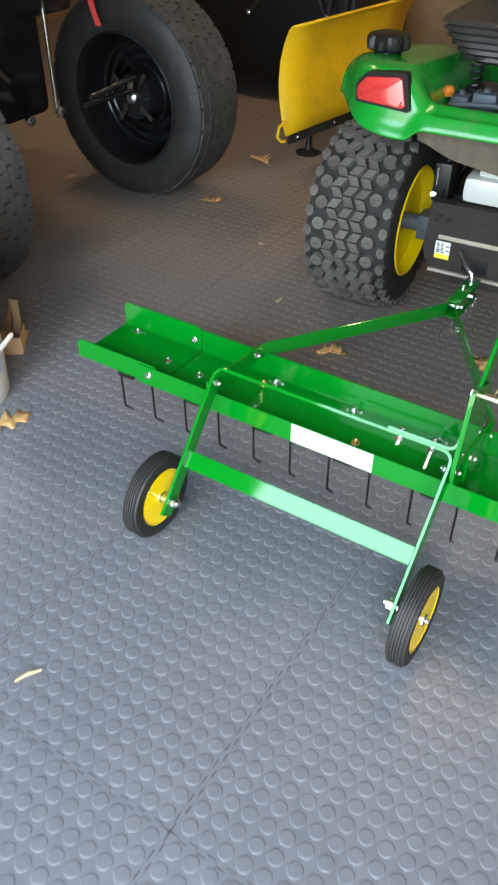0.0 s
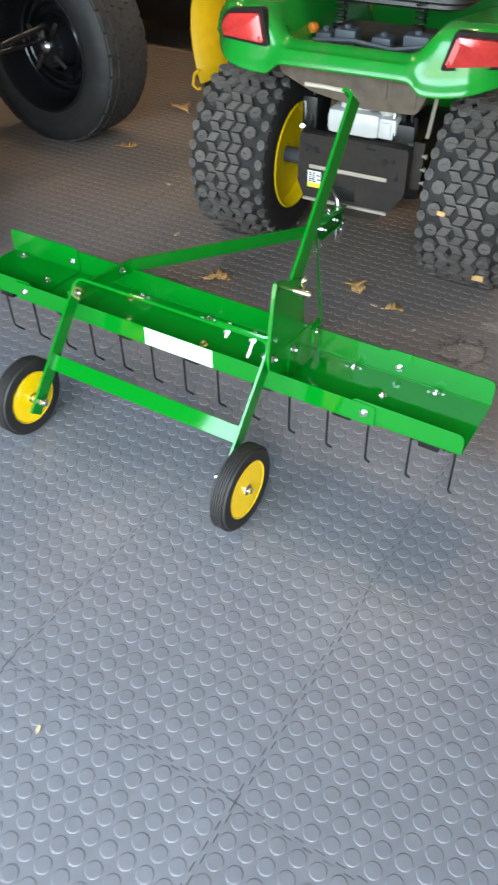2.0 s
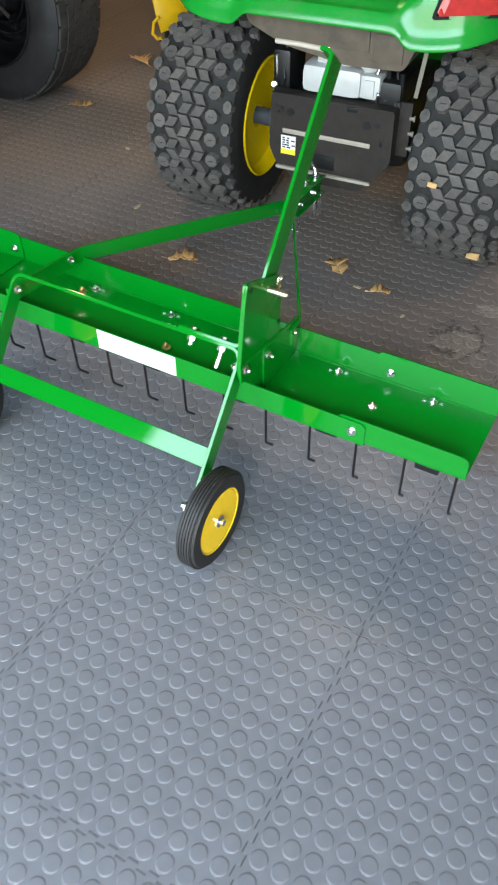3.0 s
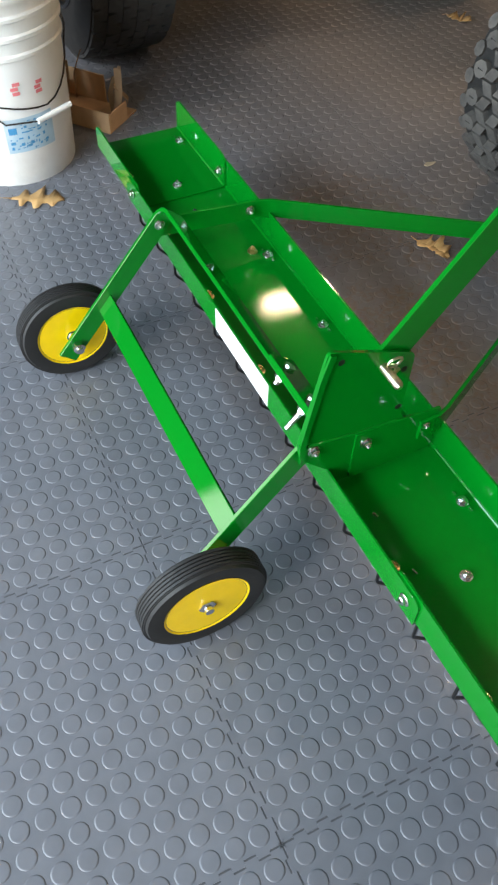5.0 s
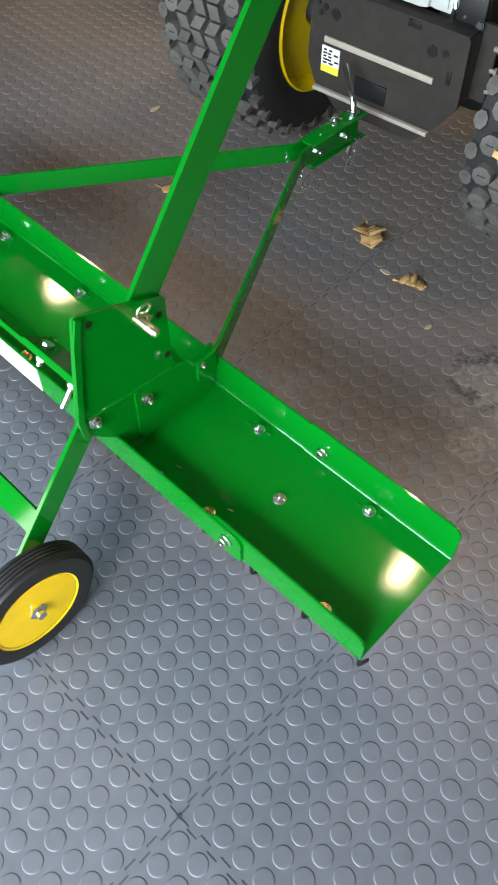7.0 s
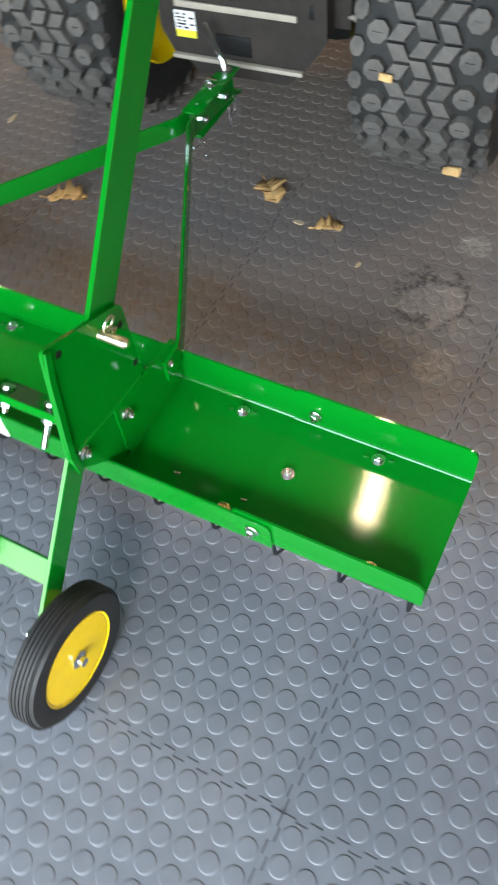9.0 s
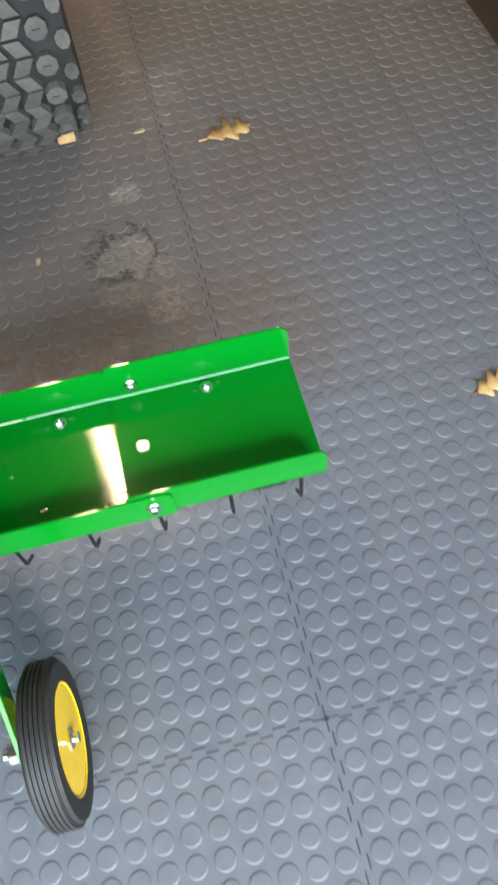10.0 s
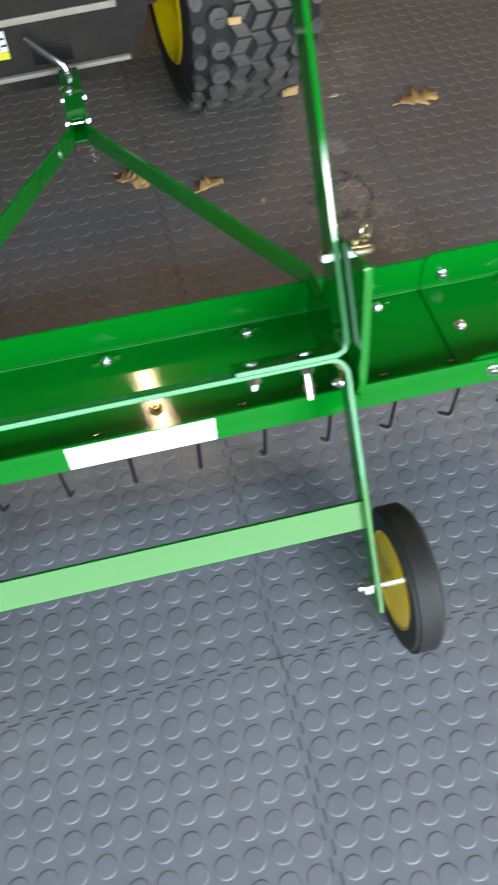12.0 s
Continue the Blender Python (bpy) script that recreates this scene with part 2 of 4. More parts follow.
def part(name, bm, mat, parent, label="", smooth=0.6):
    ob = new(name, mesh_of(name, bm, mat, smooth))
    ob.parent = parent
    return tagged(ob, label)


def again(ob, m):
    """Another part on the same mesh, beside ob under the same parent."""
    o = new(ob.name.split(".")[0], ob.data)
    o.parent, o.matrix_basis = ob.parent, m
    return o


def thing(name, at, label, category, group="", kind="", rz=0.0):
    ob = new(name)
    ob.empty_display_size = 0.05
    ob.matrix_basis = pose(*at, 0, 0, rz)
    return tagged(ob, label, category, group, kind)


def solid(name, bm, mat, label, category="", group="", kind="", m=None, smooth=0.6):
    ob = new(name, mesh_of(name, bm, mat, smooth))
    if m is not None:
        ob.matrix_basis = m
    return tagged(ob, label, category, group, kind)


def box(bm, lo, hi, bevel=0.0, m=None):
    lo, hi = Vector(lo), Vector(hi)
    made = bmesh.ops.create_cube(bm, size=1, matrix=Matrix.Translation((lo + hi) / 2) @ Matrix.Diagonal((*(hi - lo), 1)))
    vs = made["verts"]
    if bevel:
        es = list({e for v in vs for e in v.link_edges})
        r = bmesh.ops.bevel(bm, geom=es, offset=bevel, segments=2, profile=0.6, affect="EDGES")
        vs = list({v for f in r["faces"] for v in f.verts} | {v for v in vs if v.is_valid})
    if m is not None:
        bmesh.ops.transform(bm, matrix=m, verts=[v for v in vs if v.is_valid])
    return bm


def lathe(bm, profile, segs=32, axis="X", m=None, closed=False):
    """Turns (radius, along) pairs round an axis."""
    rings = []
    for r, a in profile:
        ring = []
        for i in range(segs):
            c, s = math.cos(2 * math.pi * i / segs), math.sin(2 * math.pi * i / segs)
            p = {"X": (a, r * c, r * s), "Y": (r * c, a, r * s), "Z": (r * c, r * s, a)}[axis]
            ring.append(bm.verts.new(m @ Vector(p) if m is not None else p))
        rings.append(ring)
    pairs = list(zip(rings, rings[1:])) + ([(rings[-1], rings[0])] if closed else [])
    for a, b in pairs:
        for i in range(segs):
            bm.faces.new((a[i], a[(i + 1) % segs], b[(i + 1) % segs], b[i]))
    if not closed:
        bm.faces.new(rings[0])
        bm.faces.new(rings[-1])
    return bm


def tube(bm, pts, r, segs=8):
    """A round wire along a polyline."""
    pts = [Vector(p) for p in pts]
    side, rings = None, []
    for i, p in enumerate(pts):
        d = (pts[min(i + 1, len(pts) - 1)] - pts[max(i - 1, 0)]).normalized()
        side = d.orthogonal() if side is None else side - d * side.dot(d)
        side.normalize()
        up = d.cross(side)
        rr = r[i] if isinstance(r, (list, tuple)) else r
        rings.append([bm.verts.new(p + (side * math.cos(2 * math.pi * k / segs) + up * math.sin(2 * math.pi * k / segs)) * rr) for k in range(segs)])
    for a, b in zip(rings, rings[1:]):
        for k in range(segs):
            bm.faces.new((a[k], a[(k + 1) % segs], b[(k + 1) % segs], b[k]))
    bm.faces.new(rings[0])
    bm.faces.new(rings[-1])
    return bm


def flat_bar(bm, pts, broad, width, thick, edge=0.0008):
    """A flat bar bent along a polyline; broad is the way its width runs."""
    pts, broad = [Vector(p) for p in pts], Vector(broad).normalized()
    rings = []
    for i, p in enumerate(pts):
        a = (p - pts[i - 1]).normalized() if i else None
        b = (pts[i + 1] - p).normalized() if i + 1 < len(pts) else None
        d = ((a or b) + (b or a)).normalized()
        stretch = 1 / max(0.4, d.dot(a or b))
        n = d.cross(broad).normalized() * stretch
        w, h = width / 2, thick / 2
        sec = [(w - edge, h), (w, h - edge), (w, -h + edge), (w - edge, -h), (-w + edge, -h), (-w, -h + edge), (-w, h - edge), (-w + edge, h)]
        rings.append([bm.verts.new(p + broad * u + n * v) for u, v in sec])
    for a, b in zip(rings, rings[1:]):
        for k in range(8):
            bm.faces.new((a[k], a[(k + 1) % 8], b[(k + 1) % 8], b[k]))
    bm.faces.new(rings[0])
    bm.faces.new(rings[-1])
    return bm


def arc(c, r, a0, a1, n, plane="yz", k=0.0):
    """Points of an arc in a plane, k being the third coordinate."""
    out = []
    for i in range(n + 1):
        a = radians(a0 + (a1 - a0) * i / n)
        u, v = c[0] + r * math.cos(a), c[1] + r * math.sin(a)
        out.append({"yz": (k, u, v), "xz": (u, k, v), "xy": (u, v, k)}[plane])
    return out


def slab(bm, outline, thick, axis="x", at=0.0):
    """A plate: a closed outline drawn out by thick along an axis."""
    def place(u, v, w):
        return {"x": (w, u, v), "y": (u, w, v), "z": (u, v, w)}[axis]
    a = [bm.verts.new(place(u, v, at)) for u, v in outline]
    b = [bm.verts.new(place(u, v, at + thick)) for u, v in outline]
    bm.faces.new(a)
    bm.faces.new(b[::-1])
    for i in range(len(a)):
        j = (i + 1) % len(a)
        bm.faces.new((a[i], b[i], b[j], a[j]))
    return bm


def rounded(pts, radii, n=4):
    """An outline with rounded corners."""
    out = []
    for i, p in enumerate(pts):
        p, a, b = Vector(p), Vector(pts[i - 1]), Vector(pts[(i + 1) % len(pts)])
        r = radii[i] if isinstance(radii, (list, tuple)) else radii
        if r <= 0:
            out.append(tuple(p))
            continue
        u, v = (a - p).normalized(), (b - p).normalized()
        r = min(r, (a - p).length * 0.45, (b - p).length * 0.45)
        for k in range(n + 1):
            s = k / n
            out.append(tuple(p + u * r * (1 - s) ** 2 + v * r * s ** 2))
    return out


def bolt(bm, m, r=0.0058, h=0.0046, washer=True):
    """A hexagon head on a washer, standing up along the pose's z."""
    if washer:
        lathe(bm, [(r * 1.45, 0), (r * 1.45, 0.0012), (r * 1.3, 0.0018)], 14, "Z", m)
    lathe(bm, [(r, 0.0015), (r, 0.0015 + h * 0.8), (r * 0.85, 0.0015 + h)], 6, "Z", m)
    lathe(bm, [(r * 0.5, h), (r * 0.5, h + 0.004), (r * 0.4, h + 0.0048)], 8, "Z", m)
    return bm


# ---- the garage ----
WEST, EAST, NORTH, CEIL = -3.9, 2.7, 3.4, 2.6
bm = bmesh.new()
box(bm, (WEST - 0.1, DOOR_Y - 0.1, -0.16), (EAST + 0.1, NORTH + 0.1, 0.0029))
floor = solid("floor", bm, CONCRETE, "dark slab under grey interlocking coin-top tiles", "floor", kind="structure", smooth=0)
for name, lo, hi, mat, label in (
        ("wall_north", (WEST, NORTH, -0.008), (EAST, NORTH + 0.12, CEIL), TAN_WALL, "tan board wall at the garage's far end"),
        ("wall_west", (WEST - 0.12, DOOR_Y, -0.008), (WEST, NORTH + 0.12, CEIL), TAN_WALL, "tan board garage side wall"),
        ("wall_east", (EAST, DOOR_Y, -0.008), (EAST + 0.12, NORTH + 0.12, CEIL), TAN_WALL, "tan board garage side wall")):
    solid(name, box(bmesh.new(), lo, hi), mat, label, "wall", kind="structure", smooth=0)
bm = bmesh.new()
box(bm, (WEST - 0.12, DOOR_Y - 0.14, -0.008), (-1.06, DOOR_Y, CEIL))
box(bm, (1.9, DOOR_Y - 0.14, -0.008), (EAST + 0.12, DOOR_Y, CEIL))
box(bm, (-1.06, DOOR_Y - 0.14, 2.18), (1.9, DOOR_Y, CEIL))
solid("wall_south", bm, TAN_WALL, "garage front wall with a wide open doorway", "wall", kind="structure", smooth=0)
solid("ceiling", box(bmesh.new(), (WEST - 0.12, DOOR_Y - 0.14, CEIL), (EAST + 0.12, NORTH + 0.12, CEIL + 0.1)), CEILING,
      "dark brown board garage ceiling", "ceiling", kind="structure", smooth=0)
bm = bmesh.new()
box(bm, (-400, -400, -0.3), (400, 400, -0.17))
solid("ground", bm, DRIVE, "grey asphalt ground outside the garage", "ground", kind="structure", smooth=0)


def ceiling_lamp(x, y, turn, wide, half, strength):
    """A long strip light under the ceiling."""
    em = bpy.data.materials.new("lit_lamp_diffuser")
    em.use_nodes = True
    b = em.node_tree.nodes["Principled BSDF"]
    b.inputs["Base Color"].default_value = (0.9, 0.86, 0.75, 1)
    b.inputs["Emission Color"].default_value = (1, 0.73, 0.45, 1)
    b.inputs["Emission Strength"].default_value = strength
    lamp = thing("ceiling_light", (x, y, CEIL), "warm white strip light on the garage ceiling, lit", "lamp", "ceiling lights", rz=turn)
    part("housing", box(bmesh.new(), (-wide - 0.02, -half - 0.04, -0.05), (wide + 0.02, half + 0.04, 0.0), 0.006), WHITE_PLASTIC, lamp)
    part("diffuser", box(bmesh.new(), (-wide, -half, -0.09), (wide, half, -0.051), 0.012), em, lamp, "glowing warm diffuser")


ceiling_lamp(0.045, 1.74, 8, 0.034, 0.47, 48)
ceiling_lamp(-2.38, 1.76, -8, 0.05, 0.40, 55)
# unseen east strip, added to match the shadow edge beside the tractor
ceiling_lamp(2.40, 2.3, 0, 0.05, 0.40, 95)


# ---- the dethatcher ----
rake = thing("tow_dethatcher", (0, 0, 0), "green steel tow-behind dethatcher with black spring tines and two small wheels", "dethatcher")
Z0 = 0.188          # the tray's base
T = 0.0028          # sheet thickness


def tray(x0, x1, inset, lift, tip0, tip1, rear=0.0, more=0.0, lap=0.0):
    """A folded channel from x0 to x1; tip0, tip1: the corner radii of its lips at either end; lap: where the floor bends up to lap over the next tray."""
    bm = bmesh.new()
    ya, yb = 0.0 + inset, 0.170 - inset
    if lap:
        rise = Matrix.Identity(4)
        rise[2][0], rise[2][3] = -0.0135 * (1 if lap > 0 else -1), 0.0135 * abs(lap)
        box(bm, (x0 if lap > 0 else lap, ya, Z0 + lift), (lap if lap > 0 else x1, yb, Z0 + lift + T), 0, rise)
        rise[2][0], rise[2][3] = 0.006 * (1 if lap > 0 else -1), -0.006 * abs(lap)
        box(bm, (lap if lap > 0 else x0, ya, Z0 + lift), (x1 if lap > 0 else lap, yb, Z0 + lift + T), 0, rise)
    else:
        box(bm, (x0, ya, Z0 + lift), (x1, yb, Z0 + lift + T))
    for y, h in ((ya, 0.044 + rear), (yb - T, 0.055 + more)):
        lip = rounded([(x0, Z0 + lift + T), (x1, Z0 + lift + T), (x1, Z0 + h), (x0, Z0 + h)], [0, 0, tip1, tip0], 6)
        slab(bm, lip, T, "y", y)
    for y in (ya, yb):
        s = 1 if y == ya else -1
        tube(bm, [(x0 + 0.0005, y + s * 0.0026, Z0 + lift + 0.0028), (x1 - 0.0005, y + s * 0.0026, Z0 + lift + 0.0028)], 0.0027, 10)
    return bm


part("centre_tray", tray(-0.452, 0.452, 0.0, 0.0, 0.012, 0.012), GREEN, rake)
part("end_tray", tray(0.402, 0.62, 0.0032, 0.0032, 0.014, 0.016, 0.004, 0.008, 0.450), GREEN, rake)
part("end_tray", tray(-0.62, -0.402, 0.0032, 0.0032, 0.016, 0.014, 0.004, 0.008, -0.450), GREEN, rake)
part("sticker", box(bmesh.new(), (-0.077, -0.0012, Z0 + 0.002), (0.093, -0.0002, Z0 + 0.043)), WHITE_LABEL, rake, "blank white sticker on the rear lip", 0)

# bolts through the trays
up = Matrix.Identity(4)
first = part("bolt", bolt(bmesh.new(), up), ZINC, rake, "zinc hexagon bolt")
BASE = Z0 + T
first.matrix_basis = pose(0.429, 0.089, BASE + 0.0032)
for x, y in ((-0.440, 0.089), (-0.352, 0.085)):
    again(first, pose(x, y, BASE + (0.0032 if abs(x) > 0.4 else 0)))
for x in (0.43, -0.422):
    again(first, pose(x, 0.170 - T - 0.0042, 0.214, 90))
    again(first, pose(x, -0.0005, 0.212, 90))
bm = bolt(bmesh.new(), up)
for s in (-1, 1):          # the spring clamp's ears that come up through slots
    box(bm, (s * 0.0145 - 0.003, -0.0009, 0), (s * 0.0145 + 0.003, 0.0009, 0.0025), 0, pose(0, 0, 0, 0, 0, 10))
clamp = part("clamp_bolt", bm, ZINC, rake, "zinc bolt between two clamp ears")
brass = part("carriage_bolt", bolt(bmesh.new(), up, 0.006, 0.006), BRASS, rake, "yellow zinc bolt")
FRONT_ROW = [0.515 - 0.176 * k for k in range(7)]
REAR_ROW = [0.557 - 0.176 * k for k in range(7)]
for row, y, ob in (([0.515, 0.339, 0.163, -0.017, -0.200, -0.572], 0.149, clamp), (REAR_ROW, 0.019, brass)):
    for k, x in enumerate(row):
        m = pose(x, y, BASE + (0.0032 if abs(x) > 0.4 else 0))
        if k == 0:
            ob.matrix_basis = m
        else:
            again(ob, m)

for x, y in ((0.218, 0.043), (0.031, 0.059), (-0.219, 0.130)):
    again(brass, pose(x, y, BASE))
ear = part("clamp_ear", box(bmesh.new(), (-0.004, -0.001, 0), (0.004, 0.001, 0.0022)), ZINC, rake, "clamp ear through its slot")
ear.matrix_basis = pose(0.310, 0.039, BASE, 0, 0, 12)
for x in (0.398, 0.134, 0.222, -0.042, -0.218, -0.30):
    again(ear, pose(x, 0.039, BASE, 0, 0, 12))

# tines: each spring is a pair of hooked wires on a coil
def tine_bm(s):
    bm = bmesh.new()
    pts = []
    for i in range(25):          # the coil round x
        a = 2 * math.pi * i / 12 + math.pi / 2
        pts.append((s * (0.020 + 0.0009 * i), 0.018 + 0.009 * math.cos(a), -0.014 + 0.009 * math.sin(a)))
    pts += [(s * 0.043, 0.026, -0.022), (s * 0.044, 0.027, -0.04), (s * 0.044, 0.028, -0.085), (s * 0.044, 0.029, -0.124),
            (s * 0.044, 0.032, -0.132), (s * 0.044, 0.054, -0.157)]
    return tube(bm, pts, 0.0025, 7)


for y in (0.018, 0.147):
    row = REAR_ROW if y < 0.1 else FRONT_ROW
    for x in row:
        m = pose(x, y, Z0)
        if x == row[0] and y < 0.1:
            right, left = part("tine", tine_bm(1), SPRING, rake, "black hooked spring tine"), part("tine", tine_bm(-1), SPRING, rake)
            bm = bmesh.new()
            box(bm, (-0.02, -0.008, -0.016), (0.02, 0.026, 0.0), 0.003)
            clip = part("tine_clip", bm, SPRING, rake)
            right.matrix_basis = left.matrix_basis = clip.matrix_basis = m
        else:
            again(right, m), again(left, m), again(clip, m)

# the wheel arm, one flat bar bent to a U, leaning back to the wheels
ARM, HUB_Y, HUB_Z, WHEEL_R = 0.2365, -0.180, 0.0915, 0.087
u = Vector((0, -0.160, -0.190)).normalized()
v = Vector((0, -u.z, u.y))
top_y, top_z = -0.004, 0.300


def on_arm(d, x):
    return Vector((x, top_y, top_z)) + u * d


pts = [on_arm(0.303, -ARM)] + [on_arm(0.018 - 0.018 * math.sin(radians(a)), -ARM + 0.018 - 0.018 * math.cos(radians(a))) for a in (0, 22, 45, 68, 90)]
pts += [Vector((-p.x, p.y, p.z)) for p in reversed(pts)]
part("wheel_arm", flat_bar(bmesh.new(), pts, v, 0.032, 0.0062), GREEN, rake)
c = on_arm(0.184, 0)
pts = [(-ARM + 0.0032, c.y, c.z), (ARM - 0.0032, c.y, c.z)]
part("cross_brace", flat_bar(bmesh.new(), pts, u, 0.034, 0.005), GREEN, rake)


def small_wheel(s):
    """Ribbed rubber tyre on a dished yellow rim, s: which side of the arm."""
    x = s * (ARM + 0.0355)
    w = new("wheel")
    w.parent, w.matrix_basis = rake, pose(x, HUB_Y, HUB_Z)
    R, W = WHEEL_R, 0.0165
    prof = [(0.056, -W + 0.002), (0.068, -W - 0.0005), (0.081, -W), (R - 0.004, -W + 0.004)]
    for k in range(5):          # circumferential ribs
        a = -W + 0.0045 + k * 0.0049
        prof += [(R, a), (R, a + 0.0033), (R - 0.002, a + 0.0037), (R - 0.002, a + 0.0046)]
    prof += [(R - 0.004, W - 0.004), (0.081, W), (0.068, W + 0.0005), (0.056, W - 0.002)]
    part("tyre", lathe(bmesh.new(), prof, 48, "X", closed=True), RUBBER, w, "black ribbed rubber tyre")
    bowl = [(0.0575, 0.002), (0.0595, 0.0005), (0.057, 0.0016), (0.0535, 0.0045), (0.047, 0.0085), (0.039, 0.0115), (0.029, 0.0136), (0.018, 0.0145), (0.012, 0.0147)]
    prof = [(r, -W + d) for r, d in bowl] + [(r, W - d) for r, d in reversed(bowl)]
    part("rim", lathe(bmesh.new(), prof, 40, "X"), SMALL_YELLOW, w, "dished yellow rim")
    bm = bmesh.new()
    lathe(bm, [(0.006, -0.056 if s > 0 else -0.024), (0.006, 0.024 if s > 0 else 0.056)], 12, "X")
    lathe(bm, [(0.012, W - 0.008), (0.012, W + 0.0), (0.009, W + 0.0015)], 6, "X")
    if s > 0:
        lathe(bm, [(0.0105, -0.040), (0.0105, -0.050), (0.008, -0.0515)], 6, "X")
        lathe(bm, [(0.009, -0.032), (0.009, -0.01)], 14, "X")
    else:
        lathe(bm, [(0.0105, 0.040), (0.0105, 0.050), (0.008, 0.0515)], 6, "X")
        lathe(bm, [(0.009, 0.01), (0.009, 0.032)], 14, "X")
        lathe(bm, [(0.012, -W + 0.008), (0.012, -W), (0.009, -W - 0.0015)], 6, "X")
    part("axle_bolt", bm, ZINC, w, "zinc axle bolt with nuts")


small_wheel(1)
small_wheel(-1)

# lifting lever: foot on the arm's top, then up past the bracket
ld = Vector((0.0008, 0.291, 0.388)).normalized()
lb = Vector((0, ld.z, -ld.y)).normalized()
foot = on_arm(-0.0062, 0)
LX = 0.2385
pts = [Vector((0.118, foot.y, foot.z)), Vector((LX - 0.012, foot.y, foot.z)), Vector((LX - 0.004, foot.y, foot.z)) + ld * 0.004, Vector((LX, foot.y, foot.z)) + ld * 0.012]
pts += [Vector((LX, foot.y, foot.z)) + ld * d for d in (0.1, 0.25, 0.432, 0.45)]
pts += [pts[-1] + ld * 0.006 + Vector((-0.006, 0, 0)), pts[-1] + ld * 0.008 + Vector((-0.02, 0, 0))]
lever = part("lever", flat_bar(bmesh.new(), pts, lb, 0.042, 0.0062), GREEN, rake)
grip = pts[-1] - lb * 0.012
part("handle", tube(bmesh.new(), [grip + Vector((0.004, 0, 0)), grip + Vector((-0.04, 0, 0.001)), grip + Vector((-0.078, 0, 0))], 0.0038, 10), PALE_BAR, lever, "thin pale handle rod")
for x, h in ((0.138, 0.014), (0.196, 0.036)):          # bolts that hang below the foot
    bm = bmesh.new()
    p = on_arm(0.004, x)
    rot = u.to_track_quat("Z", "X").to_matrix().to_4x4()
    m = Matrix.Translation(p) @ rot
    lathe(bm, [(0.0045, -0.014), (0.0045, h)], 10, "Z", m)
    lathe(bm, [(0.008, 0.0), (0.008, 0.007)], 6, "Z", m)
    lathe(bm, [(0.008, -0.016), (0.0085, -0.011)], 10, "Z", m)
    part("lever_bolt", bm, ZINC, rake, "zinc bolt and nut")

# side bracket plate beside the lever
PX = 0.2435
outline = rounded([(0.012, 0.197), (0.15, 0.197), (0.15, 0.268), (0.096, 0.278), (0.095, 0.394), (-0.020, 0.440), (-0.044, 0.30), (-0.040, 0.272), (0.004, 0.228)],
                  [0.004, 0.004, 0.006, 0.02, 0.01, 0.008, 0.006, 0.006, 0.006], 4)
plate = part("bracket_plate", slab(bmesh.new(), outline, 0.004, "x", PX), GREEN, rake)
bm = bmesh.new()
slab(bm, [(-0.034, 0.266), (-0.036, 0.30), (-0.019, 0.405), (-0.012, 0.434), (-0.019, 0.437), (-0.027, 0.405), (-0.0435, 0.30), (-0.041, 0.266)], 0.004, "x", PX + 0.0035)
part("stiffener", bm, GREEN, rake)
bm = bmesh.new()          # tab that ties the tongue to the plate
slab(bm, rounded([(0.034, 0.199), (0.158, 0.199), (0.158, 0.276), (0.034, 0.284)], 0.004, 3), 0.003, "x", PX + 0.0043)
part("side_tab", bm, GREEN, rake)
side = pose(0, 0, 0, 0, 90)
b2 = part("plate_bolt", bolt(bmesh.new(), side), ZINC, rake, "zinc bolt on the bracket")
b2.matrix_basis = pose(PX + 0.0074, 0.050, 0.262)
for x, y, z in ((PX + 0.0074, 0.136, 0.256), (PX + 0.004, -0.022, 0.281)):
    again(b2, pose(x, y, z))
for y, z in ((-0.003, 0.419), (0.084, 0.372), (0.089, 0.306)):          # empty bolt holes
    part("bolt_hole", lathe(bmesh.new(), [(0.0042, 0.0041), (0.0042, 0.0045)], 12, "X", pose(PX, y, z)), BLACK, plate, "small dark bolt hole")
fold = part("fold", tube(bmesh.new(), [(PX + 0.0042, -0.032, 0.294), (PX + 0.0042, 0.03, 0.286), (PX + 0.0042, 0.092, 0.281)], 0.0022, 8), GREEN, plate, "pressed fold across the plate")
again(b2, pose(-ARM - 0.004, -0.022, 0.279, 0, 180))
again(b2, pose(-ARM + 0.0035, -0.022, 0.279))
again(b2, pose(ARM - 0.006, -0.022, 0.279, 0, 180))
again(b2, pose(-0.2415, 0.135, 0.254))

# lock pin with its hairpin clip
pin = part("lock_pin", lathe(bmesh.new(), [(0.0035, -0.006), (0.0058, -0.004), (0.0058, 0.046), (0.003, 0.050)], 14, "X"), PIN_ZINC, rake, "pale yellow zinc lock pin")
pin.matrix_basis = pose(PX - 0.012, 0.054, 0.388)
bm = bmesh.new()
tube(bm, [(0, 0.004, -0.022), (0, 0.005, 0.0), (0, 0.003, 0.02)] + arc((0, 0.028), 0.009, 160, -160, 12, "yz") + [(0, 0.004, 0.014), (0, 0.010, 0.004), (0, 0.002, -0.006), (0, 0.006, -0.018)], 0.0016, 6)
clip = part("hairpin", bm, PIN_ZINC, pin, "hairpin clip")
clip.matrix_basis = pose(0.03, 0, 0.002, 10, 15)
bm = bmesh.new()
lathe(bm, [(0.0075, -0.0050), (0.0075, 0.0030)], 6, "X")
part("nut", bm, ZINC, pin)

